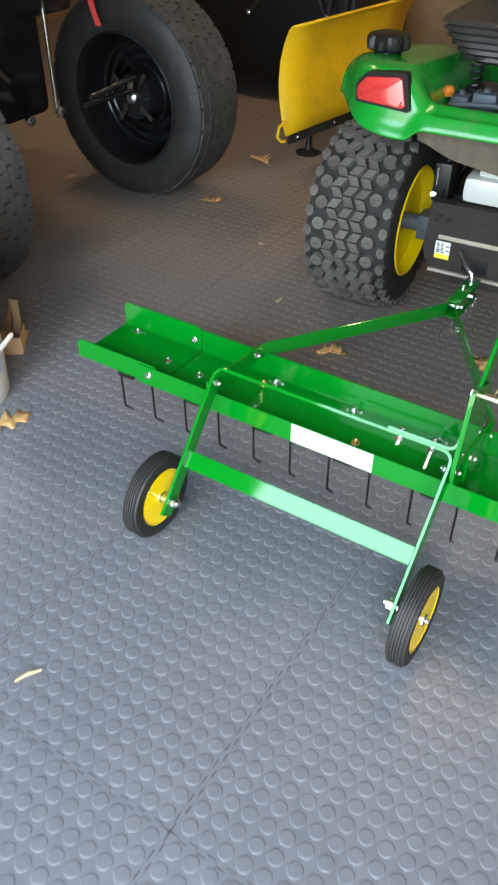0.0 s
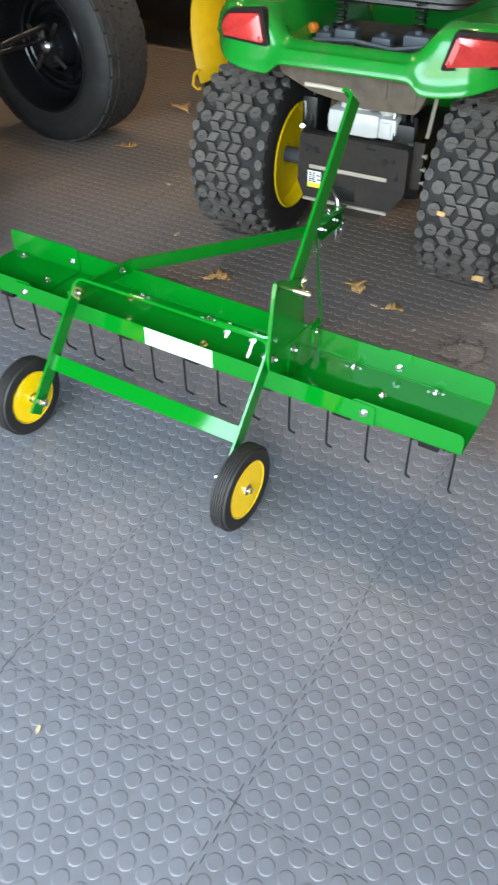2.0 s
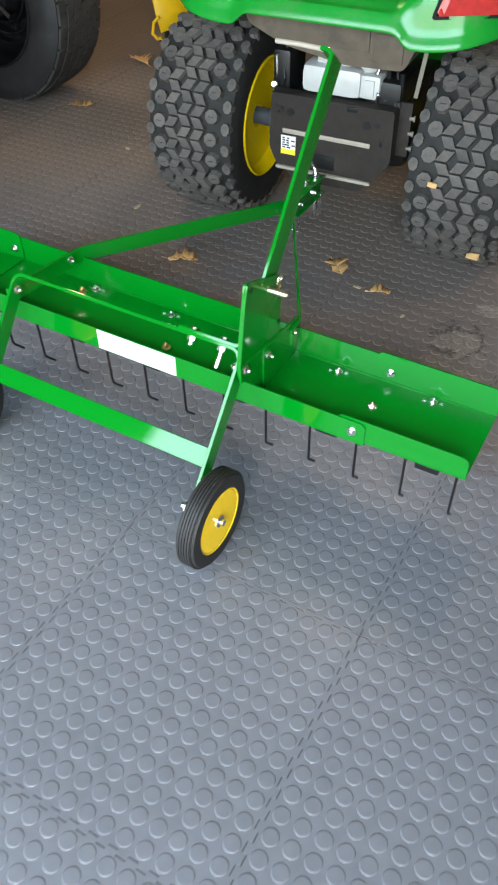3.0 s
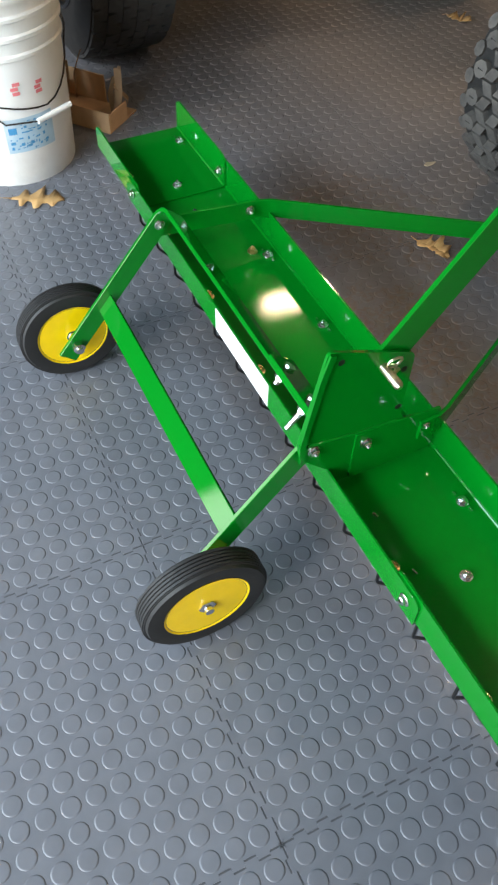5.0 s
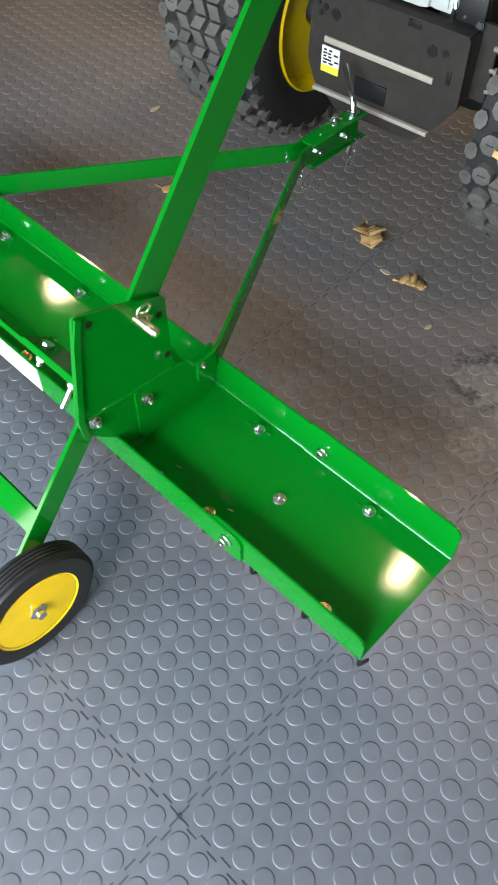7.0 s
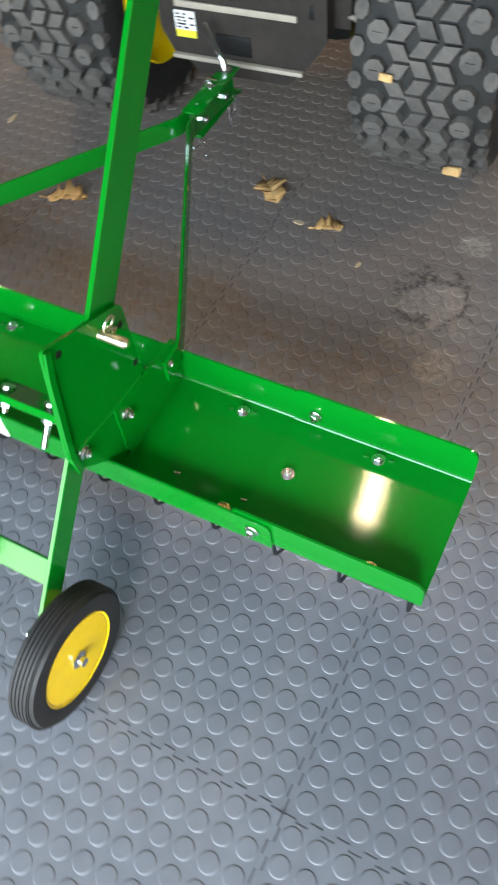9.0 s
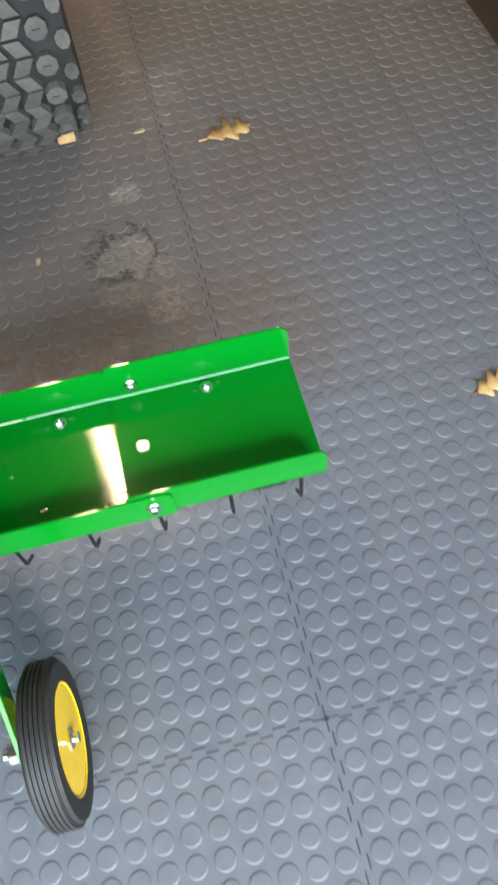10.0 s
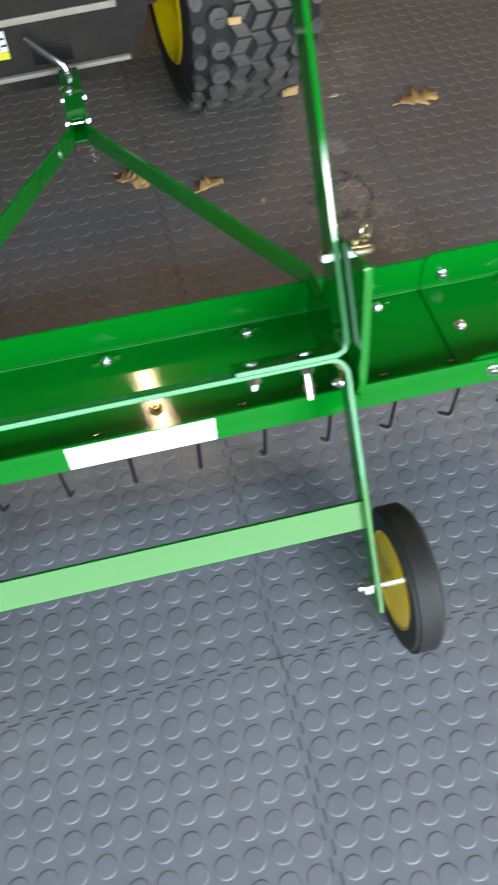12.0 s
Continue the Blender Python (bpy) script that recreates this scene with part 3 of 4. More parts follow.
# tow tongue: two flat bars that close to a clevis
TONGUE_Z, CX = 0.246, 0.005
for s in (-1, 1):
    x0 = -0.2445 if s < 0 else PX + 0.0095
    pts = [(x0, -0.036 if s < 0 else 0.128, TONGUE_Z + (0.022 if s < 0 else 0.002)), (x0, 0.155, TONGUE_Z + 0.004), (x0 - s * 0.006, 0.172, TONGUE_Z + 0.004),
           (s * 0.015 + CX, 0.585, 0.217), (s * 0.011 + CX, 0.60, 0.215), (s * 0.011 + CX, 0.735, 0.206)]
    part("tongue_bar", flat_bar(bmesh.new(), pts, (0, 0, 1), 0.032, 0.005), GREEN, rake)
bm = bmesh.new()
box(bm, (CX - 0.016, 0.615, 0.186), (CX + 0.016, 0.758, 0.190), 0.001)
box(bm, (CX - 0.016, 0.615, 0.226), (CX + 0.016, 0.758, 0.230), 0.001)
part("clevis", bm, GREEN, rake)
for i, y in enumerate((0.632, 0.70)):
    bm = bmesh.new()
    lathe(bm, [(0.0035, -0.020), (0.0035, 0.020)], 8, "X")
    lathe(bm, [(0.0058, -0.0185), (0.0058, -0.0138)], 6, "X")
    lathe(bm, [(0.0058, 0.0138), (0.0058, 0.019)], 6, "X")
    ob = part("clevis_bolt", bm, ZINC, rake, "zinc clevis bolt")
    ob.matrix_basis = pose(CX, y, 0.211 - i * 0.001)
for i, y in enumerate((0.69,)):          # bolts standing up out of the clevis plate
    bm = bolt(bmesh.new(), pose(CX + (0.006 if i % 2 else -0.004), y, 0.230), 0.0046, 0.004)
    part("clevis_bolt", bm, ZINC, rake)
bm = bmesh.new()          # hitch pin with a bent handle
tube(bm, [(CX, 0.736, 0.13), (CX, 0.736, 0.235), (CX - 0.004, 0.739, 0.246), (CX - 0.024, 0.752, 0.258), (CX - 0.05, 0.77, 0.276), (CX - 0.056, 0.774, 0.28)], 0.0052, 10)
lathe(bm, [(0.011, 0.230), (0.011, 0.235)], 14, "Z", pose(CX, 0.736, 0))
part("hitch_pin", bm, ZINC, rake, "bright bent hitch pin")
for x, y, z, size, tilt in ((0.004, 0.645, 0.19, 0.085, 14), (0.012, 0.63, 0.19, 0.06, -8), (0.026, 0.728, 0.20, 0.07, 6), (0.022, 0.585, 0.205, 0.038, 0), (-0.012, 0.70, 0.235, 0.04, -60)):
    bm = bmesh.new()          # hairpin: a straight leg and a waved one, joined by a loop
    tube(bm, [(0.002, 0, 0), (0.003, 0, -size * 0.8)] + arc((-0.002, -size * 0.86), 0.006, 20, -200, 10, "xz")
         + [(-0.004, 0, -size * 0.62), (0.002, 0, -size * 0.5), (-0.005, 0, -size * 0.35), (0.001, 0, -size * 0.18), (-0.005, 0, -size * 0.05)], 0.0017, 6)
    o = part("spring_clip", bm, ZINC, rake, "bright hairpin clip hanging from the clevis")
    o.matrix_basis = pose(x, y, z, 8, tilt, 30)

# ---- the garden tractor ----
tractor = thing("garden_tractor", (-0.032, 1.028, 0), "green garden tractor with yellow rims and dusty turf tyres", "tractor", rz=3.8)
TR, TW = 0.250, 0.120


def lug(bm, poly, theta, x, r0, r1, taper=0.92):
    """One tread block: a small outline (along the axle, round the tyre) raised from r0 to r1."""
    rows = []
    for r, k in ((r0, 1.0), (r1, taper)):
        ring = []
        for a, t in poly:
            th = theta + t * k / r1
            drop = 0.0
            xx = x + a * k
            rr = r - drop
            ring.append(bm.verts.new((xx, rr * math.cos(th), rr * math.sin(th))))
        rows.append(ring)
    n = len(poly)
    for i in range(n):
        bm.faces.new((rows[0][i], rows[0][(i + 1) % n], rows[1][(i + 1) % n], rows[1][i]))
    bm.faces.new(rows[1])


def lug_mesh(name, poly, r0, r1, slit=False):
    bm = bmesh.new()
    lug(bm, poly, 0.0, 0.0, r0, r1)
    if slit:          # a moulded slit along the axle in the crown of the knob
        bm.faces.ensure_lookup_table()
        crown = bm.faces[-1]
        rim = list(crown.verts)
        bm.faces.remove(crown)
        a, b = 0.0068, 0.0011
        top = [bm.verts.new((x, math.sqrt(r1 * r1 - y * y), y)) for x, y in ((a, b), (-a, b), (-a, -b), (a, -b))]
        low = [bm.verts.new(q.co - Vector((0, 0.003, 0))) for q in top]
        for k in range(4):
            bm.faces.new((rim[2 * k], rim[2 * k + 1], top[k]))
            bm.faces.new((rim[2 * k + 1], rim[(2 * k + 2) % 8], top[(k + 1) % 4], top[k]))
            bm.faces.new((top[k], top[(k + 1) % 4], low[(k + 1) % 4], low[k]))
        bm.faces.new(low)
    return mesh_of(name, bm, TREAD, 0.4)


def bar(lean):
    """A tread bar whose ends run along the axle and whose sides lean."""
    w, h = 0.0134, 0.0122
    return [(-w - lean, -h), (w - lean, -h), (w + lean, h), (-w + lean, h)]


def knob(a, b):
    return [(a * math.cos(q), b * math.sin(q)) for q in [2 * math.pi * i / 8 + 0.39 for i in range(8)]]


LUGS = {"round": lug_mesh("tread_block", knob(0.0185, 0.0185), 0.224, 0.2475, True), "fall": lug_mesh("tread_block", bar(0.0072), 0.228, 0.2505),
        "rise": lug_mesh("tread_block", bar(-0.0072), 0.228, 0.2505), "knob": lug_mesh("tread_block", knob(0.0125, 0.0165), 0.204, 0.2345)}
ROW = [("round", -0.071, 0.89), ("round", 0.071, 0.33), ("knob", -0.104, 0.39), ("knob", 0.104, 0.83),
       ("fall", -0.0355, 0.32), ("rise", -0.0355, 0.82), ("rise", 0.0, 0.17), ("fall", 0.0, 0.67), ("rise", 0.0355, 0.2), ("fall", 0.0355, 0.7)]


def rear_wheel(s):
    w = new("wheel")
    w.parent, w.matrix_basis = tractor, pose(0.007 + s * 0.338, -0.0565, TR - 0.004)
    prof = [(0.140, -0.105), (0.152, -0.115), (0.18, -TW), (0.203, -TW + 0.002), (0.222, -0.113), (0.230, -0.09), (0.2375, -0.04), (0.239, 0.0),
            (0.2375, 0.04), (0.230, 0.09), (0.222, 0.113), (0.203, TW - 0.002), (0.18, TW), (0.152, 0.115), (0.140, 0.105), (0.137, 0.0)]
    part("tyre", lathe(bmesh.new(), prof, 56, "X", closed=True), DUSTY, w, "black turf tyre casing", 0.5)
    N = 29
    for i in range(N):
        for kind, x, off in ROW:
            o = new("tread_block", LUGS[kind])
            o.parent, o.matrix_basis = w, pose(x, 0, 0, (i + off - (0.3 if s < 0 else 0.0)) * 360 / N)
    prof = [(0.140, 0.095), (0.150, 0.114), (0.146, 0.118), (0.137, 0.102), (0.130, 0.085), (0.105, 0.078), (0.06, 0.085), (0.03, 0.085),
            (0.03, 0.04), (0.06, 0.02), (0.12, 0.0), (0.135, -0.08), (0.146, -0.118), (0.150, -0.114), (0.140, -0.095)]
    part("rim", lathe(bmesh.new(), [(r, -s * q) for r, q in prof], 48, "X", closed=True), YELLOW, w, "yellow wheel rim")
    bm = bmesh.new()
    lathe(bm, [(0.022, -s * 0.07), (0.022, -s * 0.17)], 20, "X")
    box(bm, (min(-s * 0.13, -s * 0.17), -0.03, -0.034), (max(-s * 0.13, -s * 0.17), 0.03, 0.034), 0.006)
    part("axle", bm, GREY_PLASTIC, w, "grey axle stub")


rear_wheel(-1)
rear_wheel(1)


def ease(x, a, b):
    k = min(1, max(0, (x - a) / (b - a)))
    return k * k * (3 - 2 * k)


def fender_bm():
    """The rear body: two rounded humps over the wheels, joined by a low sill with a dropped inner wall."""
    bm = bmesh.new()
    xs = [0, 0.06, 0.12, 0.150, 0.165, 0.178, 0.19, 0.2, 0.212, 0.222, 0.235, 0.27, 0.32, 0.37, 0.40, 0.42, 0.432, 0.438]
    xs = [-x for x in reversed(xs[1:])] + xs
    rows = []
    for x in xs:
        a = abs(x)
        hump = ease(a, 0.15, 0.232)
        edge = ease(a, 0.30, 0.47)
        low = 0.562 - 0.026 * ease(a, 0.165, 0.20) + 0.034 * ease(a, 0.22, 0.44)
        top = 0.612 + 0.068 * hump - 0.055 * edge ** 2
        back = -0.292 + 0.2 * edge
        inner = ease(a, 0.15, 0.215)
        pts = [(back + 0.03, low + 0.004), (back + 0.0, low - 0.002), (back - 0.008, low), (back - 0.010, low + 0.004),
               (back + 0.002, low + 0.026), (back + 0.005, low + 0.034), (back + 0.012, low + (top - low) * 0.68), (back + 0.022, top - 0.014),
               (back + 0.036, top - 0.004), (back + 0.06, top), (back + 0.085, top + 0.002 * hump - 0.022 * (1 - inner)),
               (back + 0.12, top - 0.004 * hump - 0.062 * (1 - inner)), (back + 0.34, top - 0.03 * hump - 0.085 * (1 - inner)), (0.20, top - 0.04 - 0.09 * (1 - inner)), (0.42, top - 0.09 - 0.06 * (1 - inner))]
        rows.append([bm.verts.new((x, y, z)) for y, z in pts])
    for a, b in zip(rows, rows[1:]):
        for i in range(len(a) - 1):
            bm.faces.new((a[i], b[i], b[i + 1], a[i + 1]))
    # the skirts that close the humps on their outer sides
    for row, s in ((rows[0], -1), (rows[-1], 1)):
        skirt = [bm.verts.new((v.co.x + s * 0.004, v.co.y + 0.004, min(v.co.z, 0.575 + 0.05 * ease(v.co.y, -0.28, -0.15)) - 0.0)) for v in row]
        for i in range(len(row) - 1):
            bm.faces.new((row[i], row[i + 1], skirt[i + 1], skirt[i]))
    bmesh.ops.remove_doubles(bm, verts=bm.verts, dist=0.0004)
    return bm


fender = part("rear_body", fender_bm(), BODY_GREEN, tractor, "green moulded rear body with humped fenders", 1.2)
sol = fender.modifiers.new("thickness", "SOLIDIFY")
sol.thickness, sol.offset = 0.004, -1
sub = fender.modifiers.new("round", "SUBSURF")
sub.levels = sub.render_levels = 1


def tail_lamp(s):
    bm, fr = bmesh.new(), bmesh.new()
    out = 0.05 if s > 0 else 0.006
    o = rounded([(0.190, 0.606), (0.208, 0.668), (0.292, 0.660), (0.318, 0.634), (0.314, 0.610)], [0.006, 0.006, 0.01, 0.008, 0.006], 3)
    o2 = rounded([(0.180, 0.597), (0.200, 0.677), (0.297, 0.668), (0.328, 0.638), (0.323, 0.601)], [0.008, 0.008, 0.012, 0.01, 0.008], 3)
    o, o2 = [(x + out, z) for x, z in o], [(x + out, z) for x, z in o2]
    slab(bm, [(s * (x + 0.008), z) for x, z in o], 0.03, "y", -0.299)
    slab(fr, [(s * (x + 0.008), z) for x, z in o2], 0.026, "y", -0.294)
    bm.faces.ensure_lookup_table()
    face = min(bm.faces, key=lambda f: f.calc_center_median().y)
    for lift, inset in ((0.004, 0.007), (0.002, 0.014)):
        bmesh.ops.inset_region(bm, faces=[face], thickness=inset, depth=0)
        bmesh.ops.translate(bm, vec=(0, -lift, 0), verts=face.verts)
    for b in (bm, fr):          # lean with the body
        for q in b.verts:
            q.co.y += (q.co.z - 0.575) * 0.14 + max(0, abs(q.co.x) - 0.27) ** 2 * 5.5 - 0.006
    rim_ob = part("tail_lamp", bm, RED_LENS, tractor, "red tail lamp lens")
    part("lamp_frame", fr, BLACK, rim_ob, "black lamp surround")


tail_lamp(-1)
tail_lamp(1)

bm = bmesh.new()          # filler cap on the fender
M = pose(-0.336, -0.085, 0.645)
rows = []
for r, z, lobe in ((0.04, 0.0, 0), (0.038, 0.008, 0), (0.034, 0.012, 0), (0.034, 0.03, 0), (0.046, 0.031, 0.05), (0.05, 0.036, 0.09), (0.051, 0.055, 0.09), (0.046, 0.064, 0.06), (0.03, 0.069, 0)):
    rows.append([bm.verts.new(M @ Vector((r * (1 + lobe * math.tanh(4 * math.cos(8 * a))) * math.cos(a), r * (1 + lobe * math.tanh(4 * math.cos(8 * a))) * math.sin(a), z)))
                 for a in [2 * math.pi * k / 64 for k in range(64)]])
for p, q in zip(rows, rows[1:]):
    for k in range(64):
        bm.faces.new((p[k], p[(k + 1) % 64], q[(k + 1) % 64], q[k]))
bm.faces.new(rows[0])
bm.faces.new(rows[-1])
part("filler_cap", bm, BLACK, tractor, "black knurled filler cap", 0.4)

bm = bmesh.new()          # seat on its springs
rows = []
for i in range(13):          # ribbed pan that widens upwards
    g = 0.06 * (1 - i / 12) ** 1.6 + (0.009 if i % 2 == 0 else 0.0)
    o = rounded([(-0.245 + g, -0.03 + g), (0.245 - g, -0.03 + g), (0.245 - g, 0.42), (-0.245 + g, 0.42)], [0.07, 0.07, 0.02, 0.02], 6)
    rows.append([bm.verts.new((x, y, 0.64 + i * 0.0085)) for x, y in o])
for p, q in zip(rows, rows[1:]):
    for k in range(len(p)):
        bm.faces.new((p[k], p[(k + 1) % len(p)], q[(k + 1) % len(p)], q[k]))
bm.faces.new(rows[0])
bm.faces.new(rows[-1])
box(bm, (-0.235, 0.33, 0.70), (0.235, 0.44, 1.05), 0.04)
part("seat", bm, SEAT_VINYL, tractor, "dark grey ribbed vinyl seat", 0.7)
for x in (-0.135, 0.085):
    bm = bmesh.new()
    tube(bm, [(x + 0.014 * math.cos(i * 0.9), 0.02 + 0.014 * math.sin(i * 0.9), 0.585 + i * 0.0022) for i in range(36)], 0.003, 6)
    lathe(bm, [(0.022, 0.572), (0.022, 0.59)], 12, "Z", pose(x, 0.02, 0))
    part("seat_spring", bm, BLACK, tractor, "black seat spring")
bm = bmesh.new()
box(bm, (-0.16, -0.11, 0.535), (0.16, 0.2, 0.552), 0.004)
for x, w, h in ((-0.145, 0.022, 0.588), (-0.085, 0.030, 0.600), (0.015, 0.026, 0.592), (0.105, 0.034, 0.604)):
    box(bm, (x - w, -0.085 + w * 0.4, 0.55), (x + w, -0.02, h), 0.008)
    lathe(bm, [(0.009, h - 0.002), (0.009, h + 0.008), (0.005, h + 0.010)], 10, "Z", pose(x, -0.05, 0))
tube(bm, [(-0.16, -0.10, 0.575), (-0.05, -0.105, 0.585), (0.06, -0.10, 0.575), (0.15, -0.09, 0.59)], 0.006, 8)
part("seat_bracket", bm, GREY_PLASTIC, tractor, "blue-grey seat bracket")
bm = bmesh.new()
lathe(bm, [(0.012, 0.0), (0.016, 0.012), (0.01, 0.022)], 12, "Z", pose(-0.175, -0.07, 0.585))
part("knob", bm, material("orange_knob", (0.7, 0.2, 0.02), 0.4), tractor, "small orange knob")

bm = bmesh.new()          # dusty pan under the body
pan = rounded([(-0.20, 0.556), (-0.185, 0.525), (-0.10, 0.49), (0.045, 0.467), (0.18, 0.472), (0.205, 0.53), (0.207, 0.556)], [0, 0.012, 0.02, 0.02, 0.015, 0.01, 0], 4)
slab(bm, pan, 0.46, "y", -0.235)
box(bm, (-0.03, -0.2385, 0.50), (0.10, -0.2352, 0.545), 0.001)
box(bm, (0.11, -0.238, 0.485), (0.175, -0.2352, 0.54), 0.001)
part("underbody", bm, BEIGE_PAN, tractor, "dusty beige moulded tank underside")
part("stay", flat_bar(bmesh.new(), [(0.222, -0.21, 0.545), (0.205, -0.20, 0.41)], (0.95, -0.1, 0.12), 0.010, 0.003), STAY_STEEL, tractor, "pale dusty steel stay")
bm = bmesh.new()
outline = rounded([(-0.136, 0.25), (-0.114, 0.206), (0.13, 0.206), (0.172, 0.262), (0.170, 0.377), (-0.132, 0.377)], [0.012, 0.012, 0.014, 0.014, 0.004, 0.004], 4)
slab(bm, outline, 0.008, "y", -0.225)
back = part("rear_plate", bm, CHASSIS, tractor, "dark grey steel hitch plate with bolt holes")
part("top_flange", box(bmesh.new(), (-0.13, -0.2265, 0.3775), (0.168, -0.19, 0.3815), 0.001), CHASSIS, back)
part("side_plate", box(bmesh.new(), (-0.132, -0.2165, 0.235), (-0.124, 0.1, 0.376), 0.002), CHASSIS, back)
part("side_plate", box(bmesh.new(), (0.162, -0.2165, 0.265), (0.17, 0.1, 0.376), 0.002), CHASSIS, back)
part("side_flange", box(bmesh.new(), (0.1705, -0.19, 0.27), (0.20, -0.18, 0.392), 0.002), CHASSIS, back, "dark steel flange with bolts")
part("drawbar_lip", box(bmesh.new(), (-0.114, -0.236, 0.203), (0.131, -0.2255, 0.211), 0.003), PALE_BAR, back, "scuffed bright lower lip")
lower = rounded([(-0.10, 0.202), (0.122, 0.202), (0.10, 0.176), (-0.07, 0.176)], 0.006, 3)
part("lower_flange", slab(bmesh.new(), lower, 0.005, "y", -0.222), CHASSIS, back, "grey lower flange")
part("slot_bar", box(bmesh.new(), (-0.10, -0.230, 0.291), (0.121, -0.2255, 0.302), 0.002), PALE_BAR, back, "pale bar in the plate's slot")
part("cover", box(bmesh.new(), (-0.03, -0.2275, 0.219), (0.036, -0.2255, 0.253), 0.0008), BLACK, back, "black square cover")
for x, z, r in ((-0.082, 0.341, 0.0095), (-0.104, 0.347, 0.006), (-0.113, 0.336, 0.005), (0.108, 0.341, 0.0095), (0.132, 0.344, 0.006), (-0.118, 0.350, 0.004)):
    part("bolt_hole", lathe(bmesh.new(), [(r, -0.2264), (r, -0.2252)], 14, "Y", pose(x, 0, z)), BLACK, back, "dark bolt hole")
part("bolt_hole", box(bmesh.new(), (0.142, -0.2264, 0.298), (0.150, -0.2252, 0.320), 0.0005), BLACK, back, "dark slot")
part("bolt_hole", box(bmesh.new(), (0.058, -0.2268, 0.366), (0.082, -0.2252, 0.3772), 0.0005), BLACK, back, "dark notch")
part("warning_decal", box(bmesh.new(), (-0.104, -0.2275, 0.239), (-0.066, -0.2255, 0.2515)), DECAL_YELLOW, back, "yellow strip of a warning decal", 0)
part("warning_decal", box(bmesh.new(), (-0.104, -0.2275, 0.252), (-0.066, -0.2255, 0.284)), WHITE_LABEL, back, "white block of a warning decal", 0)
bm = bmesh.new()
rr = random.Random(5)
for i in range(5):
    for j in range(2 + i % 2):
        x = -0.1025 + j * 0.012 + rr.uniform(0, 0.003)
        box(bm, (x, -0.2282, 0.2545 + i * 0.0056), (x + rr.uniform(0.006, 0.01), -0.2276, 0.2578 + i * 0.0056))
part("decal_print", bm, BLACK, back, "dark unreadable print bars", 0)

bm = bmesh.new()          # white reservoir over the transaxle
box(bm, (-0.068, -0.205, 0.383), (0.078, -0.11, 0.447), 0.018)
box(bm, (0.07, -0.198, 0.386), (0.122, -0.115, 0.440), 0.012)
box(bm, (-0.04, -0.185, 0.44), (0.045, -0.125, 0.464), 0.012)
lathe(bm, [(0.024, 0.0), (0.024, 0.016), (0.019, 0.02)], 20, "Z", pose(0.082, -0.155, 0.438))
box(bm, (0.084, -0.201, 0.396), (0.108, -0.197, 0.43), 0.0015)
part("reservoir", bm, MILKY, tractor, "white boxy plastic expansion reservoir")
bm = bmesh.new()          # dark mass of the transaxle with levers and hoses
box(bm, (-0.15, -0.12, 0.2), (0.18, 0.2, 0.37), 0.03)
box(bm, (0.085, -0.19, 0.36), (0.17, -0.05, 0.43), 0.015)
box(bm, (-0.15, -0.18, 0.36), (-0.105, -0.08, 0.46), 0.01)
lathe(bm, [(0.03, -0.19), (0.05, -0.12), (0.07, 0.0), (0.05, 0.12), (0.03, 0.19)], 20, "X", pose(0, 0, TR - 0.006))
part("transaxle", bm, BLACK, tractor, "greasy black transaxle casing")
for k in range(7):
    bm = bmesh.new()
    x = (-0.14, -0.125, 0.09, 0.11, 0.13, 0.15, 0.165)[k]
    y = -0.19 + 0.012 * (k % 3)
    if k % 2:
        tube(bm, [(x, y, 0.365), (x + 0.008, y - 0.006, 0.40), (x - 0.004, y + 0.01, 0.44), (x + 0.01, y + 0.03, 0.49)], 0.004, 8)
    else:
        bolt(bm, pose(x, y, 0.385, 70, 0, 20), 0.006, 0.01)
        tube(bm, [(x, y + 0.02, 0.36), (x, y + 0.01, 0.45)], 0.006, 8)
    part("linkage", bm, ZINC if k in (0, 3) else BLACK, tractor, "control linkage rod")
for x, y, z in ((0.200, -0.19, 0.36), (0.200, -0.188, 0.325), (0.200, -0.187, 0.29)):
    bm = bmesh.new()
    lathe(bm, [(0.0042, -0.004), (0.0042, 0.004), (0.0066, 0.0045), (0.0066, 0.009)], 8, "X", pose(x, y, z))
    part("side_bolt", bm, STAY_STEEL, tractor, "dull bolt on the frame's side")
bm = bmesh.new()          # front half, mostly hidden
box(bm, (-0.2, 0.3, 0.16), (0.2, 1.15, 0.32), 0.03)
box(bm, (-0.24, 0.48, 0.32), (0.24, 1.2, 0.78), 0.07)
part("hood", bm, BODY_GREEN, tractor, "green engine hood")
for s in (-1, 1):
    bm = bmesh.new()
    lathe(bm, [(0.1, -0.07), (0.17, -0.085), (0.2, -0.06), (0.205, 0), (0.2, 0.06), (0.17, 0.085), (0.1, 0.07)], 32, "X", pose(s * 0.33, 1.0, 0.2))
    part("front_tyre", bm, DUSTY, tractor, "smaller black front tyre")

# ---- snow blade standing beyond the tractor ----
blade = thing("plow_blade", (-1.075, 1.66, 0), "yellow curved steel plow blade with a dark cutting edge", "plow blade", rz=-8)
bm = bmesh.new()
prof = [(0.0, 0.145), (-0.02, 0.2), (-0.035, 0.27), (-0.04, 0.34), (-0.034, 0.41), (-0.018, 0.47), (0.004, 0.52), (0.020, 0.535), (0.034, 0.532)]
rows = [[bm.verts.new((x, y, z)) for x, z in prof] for y in (0.0, 0.17, 0.34, 0.51, 0.68, 0.84)]
for a, b in zip(rows, rows[1:]):
    for i in range(len(a) - 1):
        bm.faces.new((a[i], a[i + 1], b[i + 1], b[i]))
ob = part("mouldboard", bm, PLOW_YELLOW, blade, "", 1.0)
sol = ob.modifiers.new("thickness", "SOLIDIFY")
